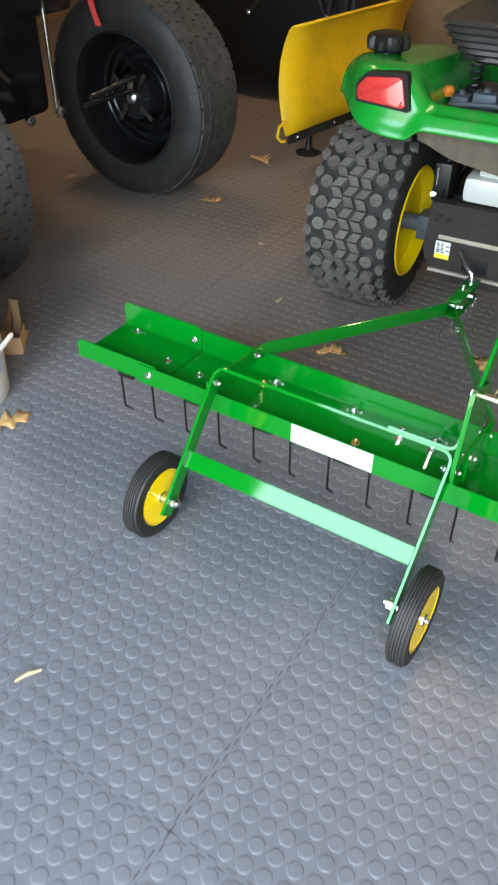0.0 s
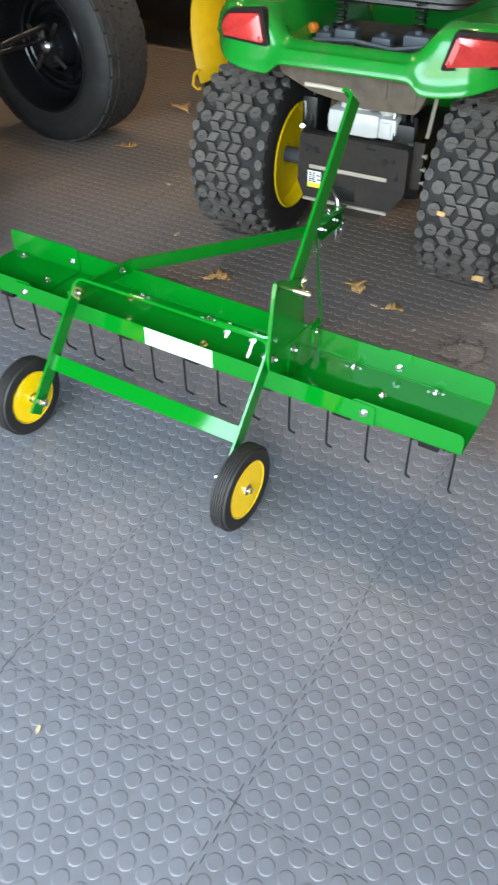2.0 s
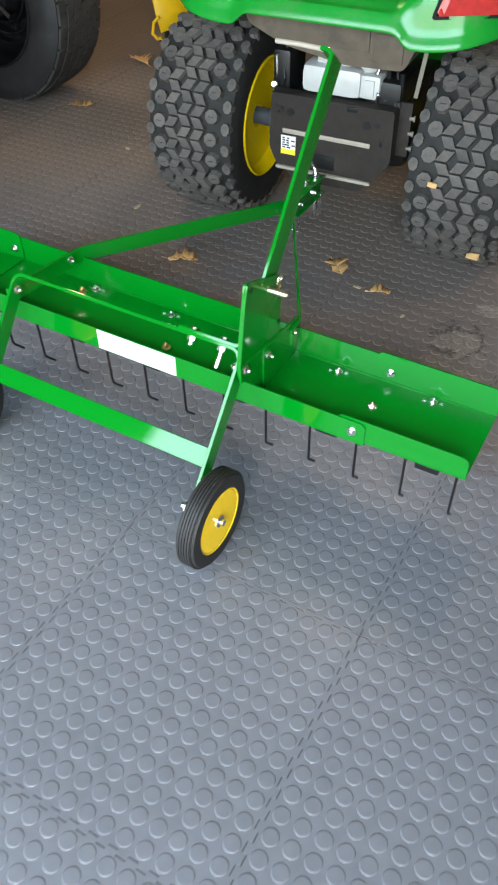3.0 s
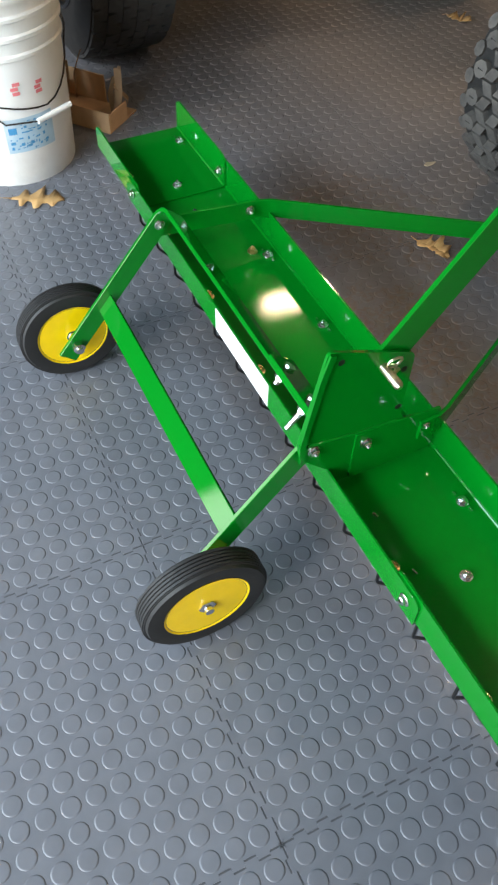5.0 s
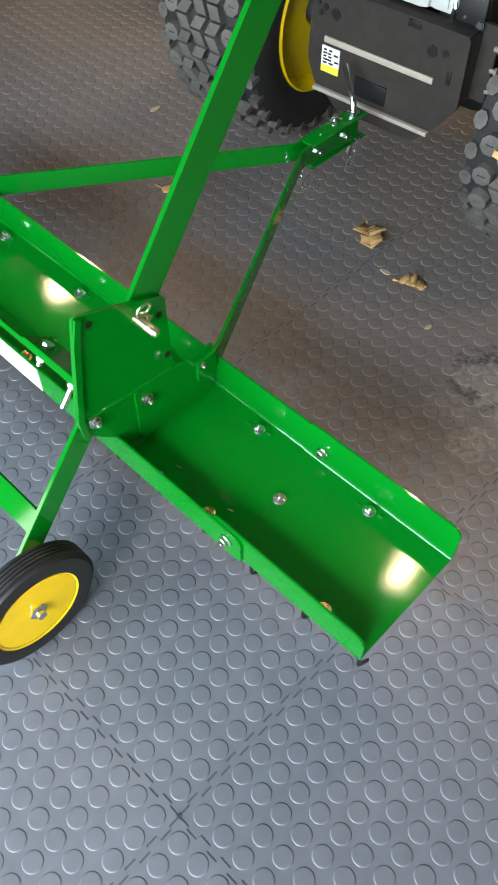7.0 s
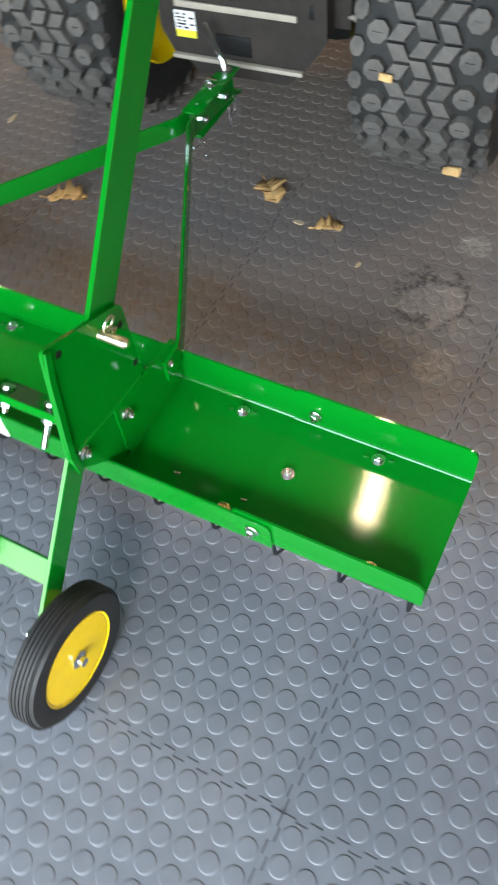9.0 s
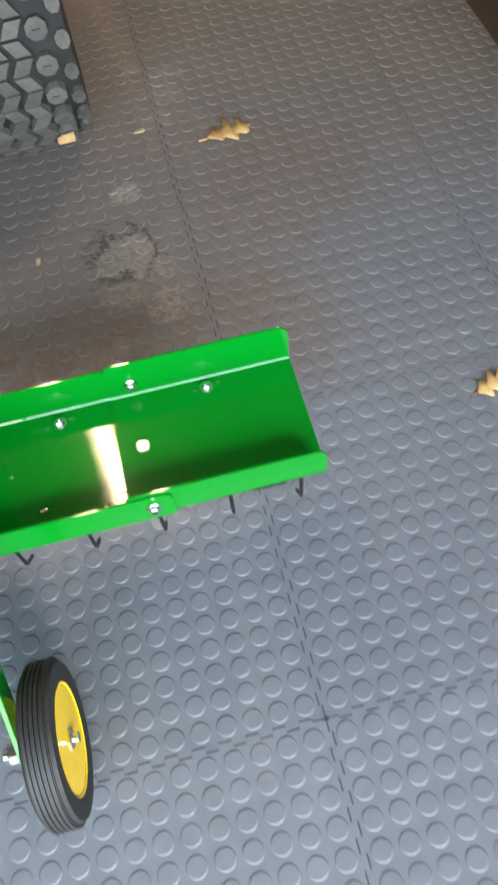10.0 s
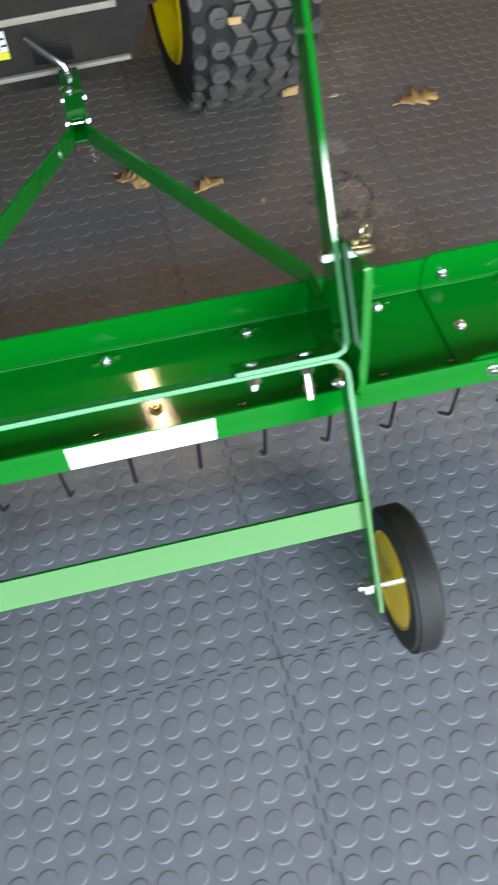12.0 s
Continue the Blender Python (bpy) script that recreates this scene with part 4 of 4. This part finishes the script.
sol.thickness = 0.006
bm = bmesh.new()
box(bm, (-0.012, 0.03, 0.105), (-0.004, 0.83, 0.16), 0.002)
part("cutting_edge", bm, CHASSIS, blade, "dark worn cutting edge")
b4 = None
for k in range(4):
    if b4 is None:
        b4 = part("edge_bolt", bolt(bmesh.new(), pose(-0.004, 0, 0, 0, 90), 0.005, 0.003), ZINC, blade)
        b4.matrix_basis = pose(0, 0.08, 0.125)
    else:
        again(b4, pose(0, 0.08 + 0.25 * k, 0.125))
bm = bmesh.new()
tube(bm, [(0.0, -0.004, 0.2), (-0.02, -0.012, 0.18), (-0.03, -0.012, 0.14), (-0.012, -0.008, 0.125), (0.006, -0.004, 0.13)], 0.006, 8)
part("end_loop", bm, PLOW_YELLOW, blade)
for y in (0.25, 0.6):
    bm = bmesh.new()
    lathe(bm, [(0.05, 0.0), (0.055, 0.008), (0.02, 0.02), (0.014, 0.03), (0.014, 0.24)], 16, "Z", pose(-0.07, y, 0))
    box(bm, (-0.085, y - 0.02, 0.2), (-0.046, y + 0.02, 0.24), 0.004)
    part("skid_foot", bm, BLACK, blade, "black skid foot")

# ---- off-road vehicle ----
buggy = thing("off_road_vehicle", (-1.445, 0.775, 0), "black off-road vehicle with large worn tyres and exposed suspension", "vehicle")
BR = 0.340


def big_wheel(y, s):
    """s: the way its outer face looks along y."""
    w = new("wheel")
    w.parent, w.matrix_basis = buggy, pose(0, y, BR - 0.004)
    W = 0.118
    prof = [(0.206, -0.1), (0.222, -0.112), (0.275, -W - 0.006), (0.305, -W), (0.328, -0.106), (0.3335, -0.08), (0.3345, 0), (0.3335, 0.08),
            (0.328, 0.106), (0.305, W), (0.275, W + 0.006), (0.222, 0.112), (0.206, 0.1), (0.2, 0)]
    bm = lathe(bmesh.new(), prof, 72, "Y", closed=True)
    part("tyre", bm, SIDEWALL, w, "large worn black tyre", 0.5)
    bm, N = bmesh.new(), 58
    step = 2 * math.pi / N
    for i in range(N):
        th = i * step
        for x, wd, off in ((-0.085, 0.0174, 0), (-0.049, 0.0174, 0.4), (-0.013, 0.0174, 0.1), (0.023, 0.0174, 0.55), (0.059, 0.0174, 0.2), (0.09, 0.013, 0.6)):
            k = 0.005 if i % 2 else -0.004
            q = [(-wd, -0.0177 + k), (wd, -0.0177 - k), (wd, 0.0177 - k), (-wd, 0.0177 + k)]
            lug(bm, q, th + off * step, x, 0.326, 0.3405 - (0.003 if abs(x) > 0.08 else 0), 0.975)
    bmesh.ops.transform(bm, matrix=pose(0, 0, 0, 0, 0, 90), verts=bm.verts)
    tagged(part("tread", bm, ROAD_TYRE, w, "worn blocks of the tread", 0.5), kind="stuff")
    prof = [(0.206, -0.1), (0.221, -0.114), (0.213, -0.117), (0.204, -0.1), (0.198, -0.04), (0.192, 0.0), (0.18, 0.02), (0.15, 0.03), (0.13, 0.05),
            (0.07, 0.055), (0.05, 0.06), (0.05, 0.075), (0.13, 0.07), (0.18, 0.05), (0.198, 0.06), (0.213, 0.117), (0.221, 0.114), (0.206, 0.1)]
    bm = lathe(bmesh.new(), [(r, a * s) for r, a in prof], 56, "Y", closed=True)
    for i in range(8):          # raised spokes inside the rim
        a = 2 * math.pi * i / 8
        box(bm, (0.06, 0.0, -0.012), (0.185, 0.018, 0.012), 0.005, pose(0, s * 0.025, 0) @ pose(0, 0, 0, 0, math.degrees(a), 0))
    part("rim", bm, GLOSS_BLACK, w, "black steel rim", 0.5)
    bm = bmesh.new()
    lathe(bm, [(0.075, -s * 0.06), (0.085, -s * 0.03), (0.085, s * 0.04)], 28, "Y")
    for i in range(5):
        a = 2 * math.pi * i / 5
        lathe(bm, [(0.008, -s * 0.075), (0.008, s * 0.03)], 8, "Y", pose(0.055 * math.cos(a), 0, 0.055 * math.sin(a)))
    part("hub", bm, GLOSS_BLACK, w, "dark hub with studs")
    stud = None
    for i in range(4):          # bright worn bars round the hub
        m = pose(0, 0, 0, 0, 38 + 90 * i)
        if stud is None:
            stud = part("hub_bar", box(bmesh.new(), (0.045, -s * 0.066 - 0.004, -0.007), (0.105, -s * 0.066 + 0.004, 0.007), 0.002), CHASSIS, w, "worn grey hub bar")
            stud.matrix_basis = m
        else:
            again(stud, m)
    part("hub_nut", lathe(bmesh.new(), [(0.02, -s * 0.062), (0.022, -s * 0.075), (0.013, -s * 0.082)], 8, "Y"), ZINC, w, "steel hub nut")
    for r in (0.172, 0.14, 0.105):
        part("rim_ring", lathe(bmesh.new(), [(r - 0.004, -s * 0.012), (r, -s * 0.016), (r + 0.004, -s * 0.012), (r + 0.003, s * 0.03), (r - 0.003, s * 0.03)], 40, "Y", closed=True), GLOSS_BLACK, w)
    return w


big_wheel(0.50, 1)
big_wheel(-0.50, -1)
for k, (a, b, r) in enumerate((((0.08, 0.36, 0.43), (0.02, 0.2, 0.39), 0.010), ((0.05, 0.38, 0.38), (-0.01, 0.2, 0.36), 0.009),                                ((-0.05, -0.3, 0.42), (-0.2, -0.05, 0.75), 0.02), ((-0.1, 0.16, 0.35), (-0.11, 0.17, 1.0), 0.006))):
    part("suspension_link", tube(bmesh.new(), [a, b], r, 12), GLOSS_BLACK if k < 3 else ZINC, buggy, "black suspension link" if k < 3 else "thin bright cable")
for x, y, z in ((-0.095, 0.17, 0.335), (-0.25, 0.17, 0.28), (0.06, 0.37, 0.40)):
    bm = bmesh.new()
    lathe(bm, [(0.012, -0.012), (0.018, -0.008), (0.018, 0.008), (0.012, 0.012)], 14, "X", pose(x, y, z))
    part("joint_bolt", bm, ZINC, buggy, "bright joint bolt")
bm = bmesh.new()
for i in range(9):
    lathe(bm, [(0.005, 0), (0.007, 0.004), (0.005, 0.009)], 8, "Z", pose(-0.105 + 0.003 * (i % 2), 0.165, 0.36 + i * 0.012))
part("chain", bm, ZINC, buggy, "short hanging chain")
part("sill", box(bmesh.new(), (-1.9, -0.42, 0.62), (-0.1, 0.3, 0.75), 0.03), GLOSS_BLACK, buggy)
part("body", box(bmesh.new(), (-1.9, -0.6, 0.76), (0.25, 0.25, 1.3), 0.08), GLOSS_BLACK, buggy, "black body")
part("chassis", box(bmesh.new(), (-1.7, -0.33, 0.30), (-0.2, 0.24, 0.66), 0.04), GLOSS_BLACK, buggy, "black chassis")
part("tie_rod", tube(bmesh.new(), [(0.06, -0.33, 0.70), (0.09, -0.19, 0.53)], 0.007, 10), CHASSIS, buggy, "thin grey tie rod")
bm = bmesh.new()
flat_bar(bm, [(-0.09, 0.33, 0.9), (-0.075, 0.335, 0.72), (-0.055, 0.34, 0.62), (-0.04, 0.342, 0.575)], (1, 0.2, 0), 0.02, 0.003)
part("strap", bm, RED_STRAP, buggy, "red webbing strap end hanging down")

# ---- made-up black block for the dark clutter further back ----
rack = thing("storage_rack", (-1.75, 2.75, 0.0), "black rack-shaped stand-in for the dark clutter behind the vehicle", "rack")
part("body", box(bmesh.new(), (-0.55, -0.3, 0.12), (0.55, 0.3, 0.72), 0.02), BLACK, rack)
for x in (-0.5, 0.5):
    for y in (-0.31, 0.31):
        part("post", box(bmesh.new(), (x - 0.03, y - 0.03, 0), (x + 0.03, y + 0.03, 0.8), 0.006), BLACK, rack)

# added rods; their bright ends stand in for small metallic glints
for k, (x, z, dx, dz) in enumerate(((0.02, 0.40, 0.10, 0.13), (0.16, 0.52, -0.06, 0.14), (0.26, 0.34, 0.09, 0.05), (0.36, 0.55, 0.05, -0.12), (0.10, 0.62, 0.16, 0.03), (0.43, 0.42, 0.04, 0.2))):
    rod = part("hanging_rod", tube(bmesh.new(), [(x, -0.325, z), (x + dx * 0.6, -0.345, z + dz * 0.4), (x + dx, -0.33, z + dz)], 0.008, 8), CHASSIS, rack, "dark steel rod")
    part("rod_end", lathe(bmesh.new(), [(0.006, -0.012), (0.012, -0.008), (0.012, 0.008), (0.006, 0.012)], 10, "Y", pose(x, -0.335, z)), ZINC, rod, "bright rod end added as a metallic glint")

# ---- low cupboard along the east side ----
cup = thing("low_cupboard", (1.24, 0.5, 0), "dark brown low wooden cupboard standing on the floor", "cupboard")
part("carcass", box(bmesh.new(), (0.0, 0.0, 0.0), (0.5, 2.2, 0.9), 0.006), DARK_WALL, cup)
for k in range(4):
    d = part("door", box(bmesh.new(), (-0.02, 0.01 + k * 0.548, 0.08), (-0.001, 0.53 + k * 0.548, 0.86), 0.004), DARK_WALL, cup)
part("worktop", box(bmesh.new(), (-0.03, -0.02, 0.902), (0.52, 2.22, 0.935), 0.005), TAN_WALL, cup, "tan wooden top")

# ---- bucket, carton and litter ----
BX, BY = -0.978, -0.092
bucket = thing("bucket", (BX, BY, 0), "scuffed white plastic bucket with a faded blue and red label", "bucket", rz=0)
bucket.matrix_basis = bucket.matrix_basis @ Matrix.Diagonal((0.98, 0.98, 1.035, 1))
bm = bmesh.new()
H = 0.37
prof = [(0.0, 0.004), (0.128, 0.004), (0.131, 0.0), (0.134, 0.006), (0.1415, 0.18), (0.144, 0.262), (0.149, 0.265), (0.149, 0.271), (0.1455, 0.275), (0.146, 0.296), (0.151, 0.299),
        (0.151, 0.305), (0.147, 0.309), (0.1475, 0.33), (0.153, 0.333), (0.153, 0.339), (0.149, 0.343), (0.1495, 0.362), (0.156, 0.364), (0.156, H), (0.146, H), (0.144, 0.34), (0.138, 0.18), (0.129, 0.012), (0.0, 0.012)]
lathe(bm, prof, 56, "Z")
part("body", bm, WHITE_PLASTIC, bucket)


def on_bucket(bm, a0, a1, z0, z1, lift=0.0006, n=8):
    """A thin patch on the bucket's side between two bearings and two heights."""
    rows = []
    for i in range(n + 1):
        a = radians(a0 + (a1 - a0) * i / n)
        rows.append([bm.verts.new(((0.134 + (z - 0.006) * 0.0431 + lift) * math.cos(a), (0.134 + (z - 0.006) * 0.0431 + lift) * math.sin(a), z)) for z in (z0, z1)])
    for p, q in zip(rows, rows[1:]):
        bm.faces.new((p[0], q[0], q[1], p[1]))


bm = bmesh.new()
on_bucket(bm, -15, 30, 0.080, 0.152, 0.0003, 16)
part("label", bm, PALE_INK, bucket, "pale blue worn label")
bm = bmesh.new()
rr = random.Random(11)
on_bucket(bm, -12, -5, 0.120, 0.134, n=3)
for z in (0.086, 0.094, 0.106, 0.118, 0.128, 0.140):
    a = -12 if z < 0.11 else -1
    while a < 22:
        w = rr.uniform(0.8, 4)
        lo = z + rr.uniform(-0.003, 0.004)
        on_bucket(bm, a, min(a + w, 24), lo, lo + rr.uniform(0.0015, 0.007), n=3)
        a += w * 0.6 + rr.uniform(0.5, 6)
part("label_print", bm, BLUE_INK, bucket, "faded blue label print")
for start, height in ((-3, 0.199), (17, 0.193)):
    bm = bmesh.new()
    for a, z in ((1, 0.0), (0, 0.009), (2, 0.018)):
        on_bucket(bm, start + a, start + a + 6, height + z, height + z + 0.007, 0.0016, 3)
    part("warning_mark", bm, RED_INK, bucket, "faded red warning mark")
bm = bmesh.new()
GRIP = [Vector((r * math.cos(radians(a)), r * math.sin(radians(a)), z)) for r, a, z in ((0.152, 13, 0.143), (0.166, 44, 0.150))]
pts = []
for i in range(21):          # the wire lies against the bucket from one pivot to the other
    a = -102 + 198 * i / 20
    z = 0.285 - 0.125 * math.sin(math.pi * min(1.0, max(0.0, (a + 102) / 150)) / 2) ** 0.8 + 0.125 * max(0.0, (a - 25) / 71) ** 1.5
    pts.append(((0.1365 + z * 0.0431 if abs(a) < 80 else 0.155) * math.cos(radians(a)), (0.1365 + z * 0.0431 if abs(a) < 80 else 0.155) * math.sin(radians(a)), z))
tube(bm, pts, 0.0018, 6)
tube(bm, [pts[6], ((pts[6][0] + GRIP[0].x) / 2 + 0.016, (pts[6][1] + GRIP[0].y) / 2, 0.146), GRIP[0]], 0.0016, 6)
bail = part("bail", bm, CHASSIS, bucket, "grey wire bail hanging down")
part("grip", tube(bmesh.new(), [GRIP[0], GRIP[0].lerp(GRIP[1], 0.5), GRIP[1]], [0.0055, 0.0062, 0.0058], 12), WHITE_PLASTIC, bail, "white plastic grip")

carton = thing("cardboard_box", (-1.083, 0.113, 0), "small open cardboard box with torn strips sticking out of it", "box", rz=39)
bm = bmesh.new()
box(bm, (-0.1, -0.06, 0.0052), (0.1, 0.06, 0.009))
for lo, hi in (((-0.1, -0.06, 0.009), (0.1, -0.056, 0.055)), ((-0.1, 0.056, 0.009), (0.018, 0.06, 0.076)), ((-0.1, -0.056, 0.009), (-0.096, 0.056, 0.07)), ((0.096, -0.056, 0.009), (0.1, 0.02, 0.05))):
    box(bm, lo, hi, 0.0012)
part("tray", bm, CARD, carton, "", 0)
for k, (x, y, h, w) in enumerate(((0.075, 0.01, 0.125, 0.020), (0.060, 0.022, 0.10, 0.014), (0.085, 0.03, 0.085, 0.018), (0.05, 0.035, 0.115, 0.010), (-0.08, 0.03, 0.11, 0.014), (-0.06, 0.045, 0.125, 0.010), (-0.085, 0.0, 0.10, 0.018))):
    r = random.Random(20 + k)
    bm = bmesh.new()
    flat_bar(bm, [(x, y, 0.010), (x + r.uniform(-0.012, 0.012), y + 0.006, h * 0.55), (x + r.uniform(-0.02, 0.025), y + r.uniform(-0.015, 0.015), h)],
             (math.cos(k), math.sin(k), 0), w, 0.0015)
    part("torn_strip", bm, OLD_CARD, carton, "torn strip of brown card")


def oak_leaf(x, y, size, turn, curl=0.25, full=0.0, z=0.0055, seed=1):
    """A dry lobed leaf with a midrib, a little curled; full: how shallow its lobes are and how crumpled it is."""
    r = random.Random(seed)
    bm = bmesh.new()
    half = [(0.0, 0.03), (0.12, 0.07), (0.21, 0.25), (0.27, 0.27), (0.32, 0.11), (0.40, 0.11), (0.50, 0.40), (0.57, 0.40), (0.61, 0.14), (0.69, 0.13), (0.78, 0.29), (0.84, 0.25), (0.88, 0.10), (1.0, 0.03)]
    half = [(s, w + full * max(0.0, 0.30 - w) * (1 if 0.1 < s < 0.95 else 0)) for s, w in half]
    mid = [bm.verts.new((s * size, 0, 0)) for s, w in half]
    for sd in (1, -1):
        rim = [bm.verts.new(((s + r.uniform(-0.03, 0.03)) * size, sd * w * size * r.uniform(0.8, 1.2), 0)) for s, w in half]
        for i in range(len(half) - 1):
            bm.faces.new((mid[i], mid[i + 1], rim[i + 1], rim[i]))
    tail = [bm.verts.new(p) for p in ((-0.22 * size, 0.012 * size, 0), (-0.22 * size, -0.012 * size, 0), (0.0, -0.02 * size, 0), (0.0, 0.02 * size, 0))]
    bm.faces.new(tail)
    for q in bm.verts:
        q.co.z = curl * (q.co.y ** 2 / size * 2.2 + size * 0.18 * math.sin(q.co.x / size * 3 + seed) ** 2) + r.uniform(0, 0.02 + 0.13 * full) * size
        q.co.x -= size * 0.45
    low = min(q.co.z for q in bm.verts)
    for q in bm.verts:
        q.co.z -= low
    ob = solid("leaf", bm, LEAF, "dry tan oak leaf lying on the floor tiles", "leaf", "fallen leaves", m=pose(x, y, z, 0, 0, turn), smooth=0.5)
    so = ob.modifiers.new("thickness", "SOLIDIFY")
    so.thickness = 0.0006
    return ob


for k, (x, y, size, turn, curl, full) in enumerate(((-0.288, 0.576, 0.078, 20, 0.6, 0.4), (-1.217, 1.719, 0.11, 150, 0.5, 0.15), (-1.143, 1.254, 0.075, 30, 0.5, 0.4), (0.073, 0.738, 0.072, -45, 0.5, 0.85),
                                              (0.214, 0.686, 0.052, 25, 0.5, 0.7), (0.677, 0.84, 0.085, 10, 0.25, 0.15), (0.918, 0.172, 0.056, 15, 0.3, 0.15), (-0.787, -0.106, 0.112, 64, 0.08, 0),
                                              (-1.75, 1.15, 0.05, 80, 0.5, 0.15), (-0.98, 1.95, 0.07, 10, 0.5, 0.15), (-1.05, 2.15, 0.06, 70, 0.5, 0.15))):
    oak_leaf(x, y, size, turn, curl, full, seed=k + 3)
for k, (x, y, s) in enumerate(((0.16, 0.68, 0.014), (0.242, -0.717, 0.010), (-0.55, 0.75, 0.02), (-0.8, 1.05, 0.016), (0.3, 0.62, 0.01), (0.52, 0.9, 0.014))):
    r = random.Random(k + 60)
    bm = bmesh.new()
    o = [(s * r.uniform(0.5, 1) * math.cos(a), s * 0.45 * r.uniform(0.5, 1) * math.sin(a)) for a in [i * math.pi / 3.5 for i in range(7)]]
    slab(bm, o, 0.002, "z", 0)
    solid("leaf_crumb", bm, STICK, "small pale crumb of leaf on the floor", "debris", "leaf crumbs", m=pose(x, y, 0.0052, 0, 0, r.uniform(0, 180)))
bm = bmesh.new()
tube(bm, [(-0.023, 0, 0.003), (0, 0.003, 0.004), (0.023, 0, 0.003)], [0.0025, 0.0038, 0.002], 8)
solid("twig", bm, STICK, "short pale straw stick on the floor", "twig", m=pose(-0.237, -0.578, 0.005, 0, 0, 62))
for k, (x, y, z, s) in enumerate(((0.394, 0.793, 0.104, 0.016), (0.285, 0.744, 0.275, 0.012))):
    bm = bmesh.new()
    r = random.Random(k)
    for i in range(5):
        box(bm, (-s * r.uniform(0.3, 1), -0.004, -s * 0.4), (s * r.uniform(0.3, 1), 0.0, s * r.uniform(0.1, 0.6)), 0.001, pose(0, -0.002, 0, r.uniform(-25, 5), 0, r.uniform(-15, 15)))
    part("stuck_leaf", bm, LEAF, tractor, "scrap of dry leaf pressed into the tread").matrix_basis = tractor.matrix_basis.inverted() @ pose(x, y - 0.004, z)

# ---- floor tiles: interlocking, with raised coins ----
P, COINS = 0.443, 14
GX, GY = 0.558, -0.2090
PITCH = (P - 2 * 0.0197) / (COINS - 1)          # the coins keep a little off the seams


def tile_mesh(with_coins):
    bm = bmesh.new()
    gap, amp = 0.0012, 0.0034

    def wave(s):
        if s < 1 / (2 * COINS) or s > 1 - 1 / (2 * COINS):
            return 0.0
        return amp if (s * COINS) % 1 < 0.5 else -amp
    steps = []
    for i in range(COINS * 2):
        steps += [(i + 0.02) / (COINS * 2), (i + 0.98) / (COINS * 2)]
    side = [(s * P, wave(s)) for s in steps]
    ring = [(x, w + gap) for x, w in side] + [(P + w - gap, y) for y, w in side] + [(x, P + w - gap) for x, w in reversed(side)] + [(w + gap, y) for y, w in reversed(side)]
    top = [bm.verts.new((x, y, 0.0036)) for x, y in ring]
    low = [bm.verts.new((x, y, -0.004)) for x, y in ring]
    e = 0.006
    for i in range(len(ring)):
        bm.faces.new((top[i], low[i], low[(i + 1) % len(ring)], top[(i + 1) % len(ring)]))
    core = [bm.verts.new((min(max(x, e), P - e), min(max(y, e), P - e), 0.0036)) for x, y in ring]
    for i in range(len(ring)):
        j = (i + 1) % len(ring)
        bm.faces.new((top[i], top[j], core[j], core[i]))
    n4 = len(side)
    for i in range(n4 - 1):          # the middle, in strips from edge to edge
        bm.faces.new((core[i], core[i + 1], core[3 * n4 - 2 - i], core[3 * n4 - 1 - i]))
    bmesh.ops.remove_doubles(bm, verts=bm.verts, dist=0.00001)
    bmesh.ops.recalc_face_normals(bm, faces=bm.faces)
    vs, fs = [tuple(q.co) for q in bm.verts], [[q.index for q in f.verts] for f in bm.faces]
    bm.verts.index_update()
    fs = [[q.index for q in f.verts] for f in bm.faces]
    bm.free()
    if with_coins:
        n = 14
        for i in range(COINS):
            for j in range(COINS):
                cx, cy, at = 0.0197 + i * PITCH, 0.0197 + j * PITCH, len(vs)
                for r, z in ((0.0126, 0.0035), (0.0121, 0.0041), (0.0115, 0.0044), (0.0106, 0.00455), (0.0096, 0.00458)):
                    vs += [(cx + r * math.cos(2 * math.pi * k / n), cy + r * math.sin(2 * math.pi * k / n), z) for k in range(n)]
                for lv in (0, n, 2 * n, 3 * n):
                    fs += [[at + lv + k, at + lv + (k + 1) % n, at + lv + n + (k + 1) % n, at + lv + n + k] for k in range(n)]
                fs.append([at + 4 * n + k for k in range(n)])
    me = bpy.data.meshes.new("tile")
    me.from_pydata(vs, [], fs)
    me.materials.append(TILE)
    me.polygons.foreach_set("use_smooth", [True] * len(me.polygons))
    me.set_sharp_from_angle(angle=0.5)
    return me


coin_tile, plain_tile = tile_mesh(True), tile_mesh(False)
i0, i1 = math.floor((WEST - GX) / P), math.ceil((EAST - GX) / P)
j0, j1 = math.floor((DOOR_Y - GY) / P), math.ceil((NORTH - GY) / P)
for i in range(i0, i1):
    for j in range(j0, j1):
        x, y = GX + i * P, GY + j * P
        near = -2.6 < x < 1.3 and -1.6 < y < 2.9
        ob = new("tile", coin_tile if near else plain_tile)
        ob.parent = floor
        ob.matrix_basis = pose(x, y, 0)
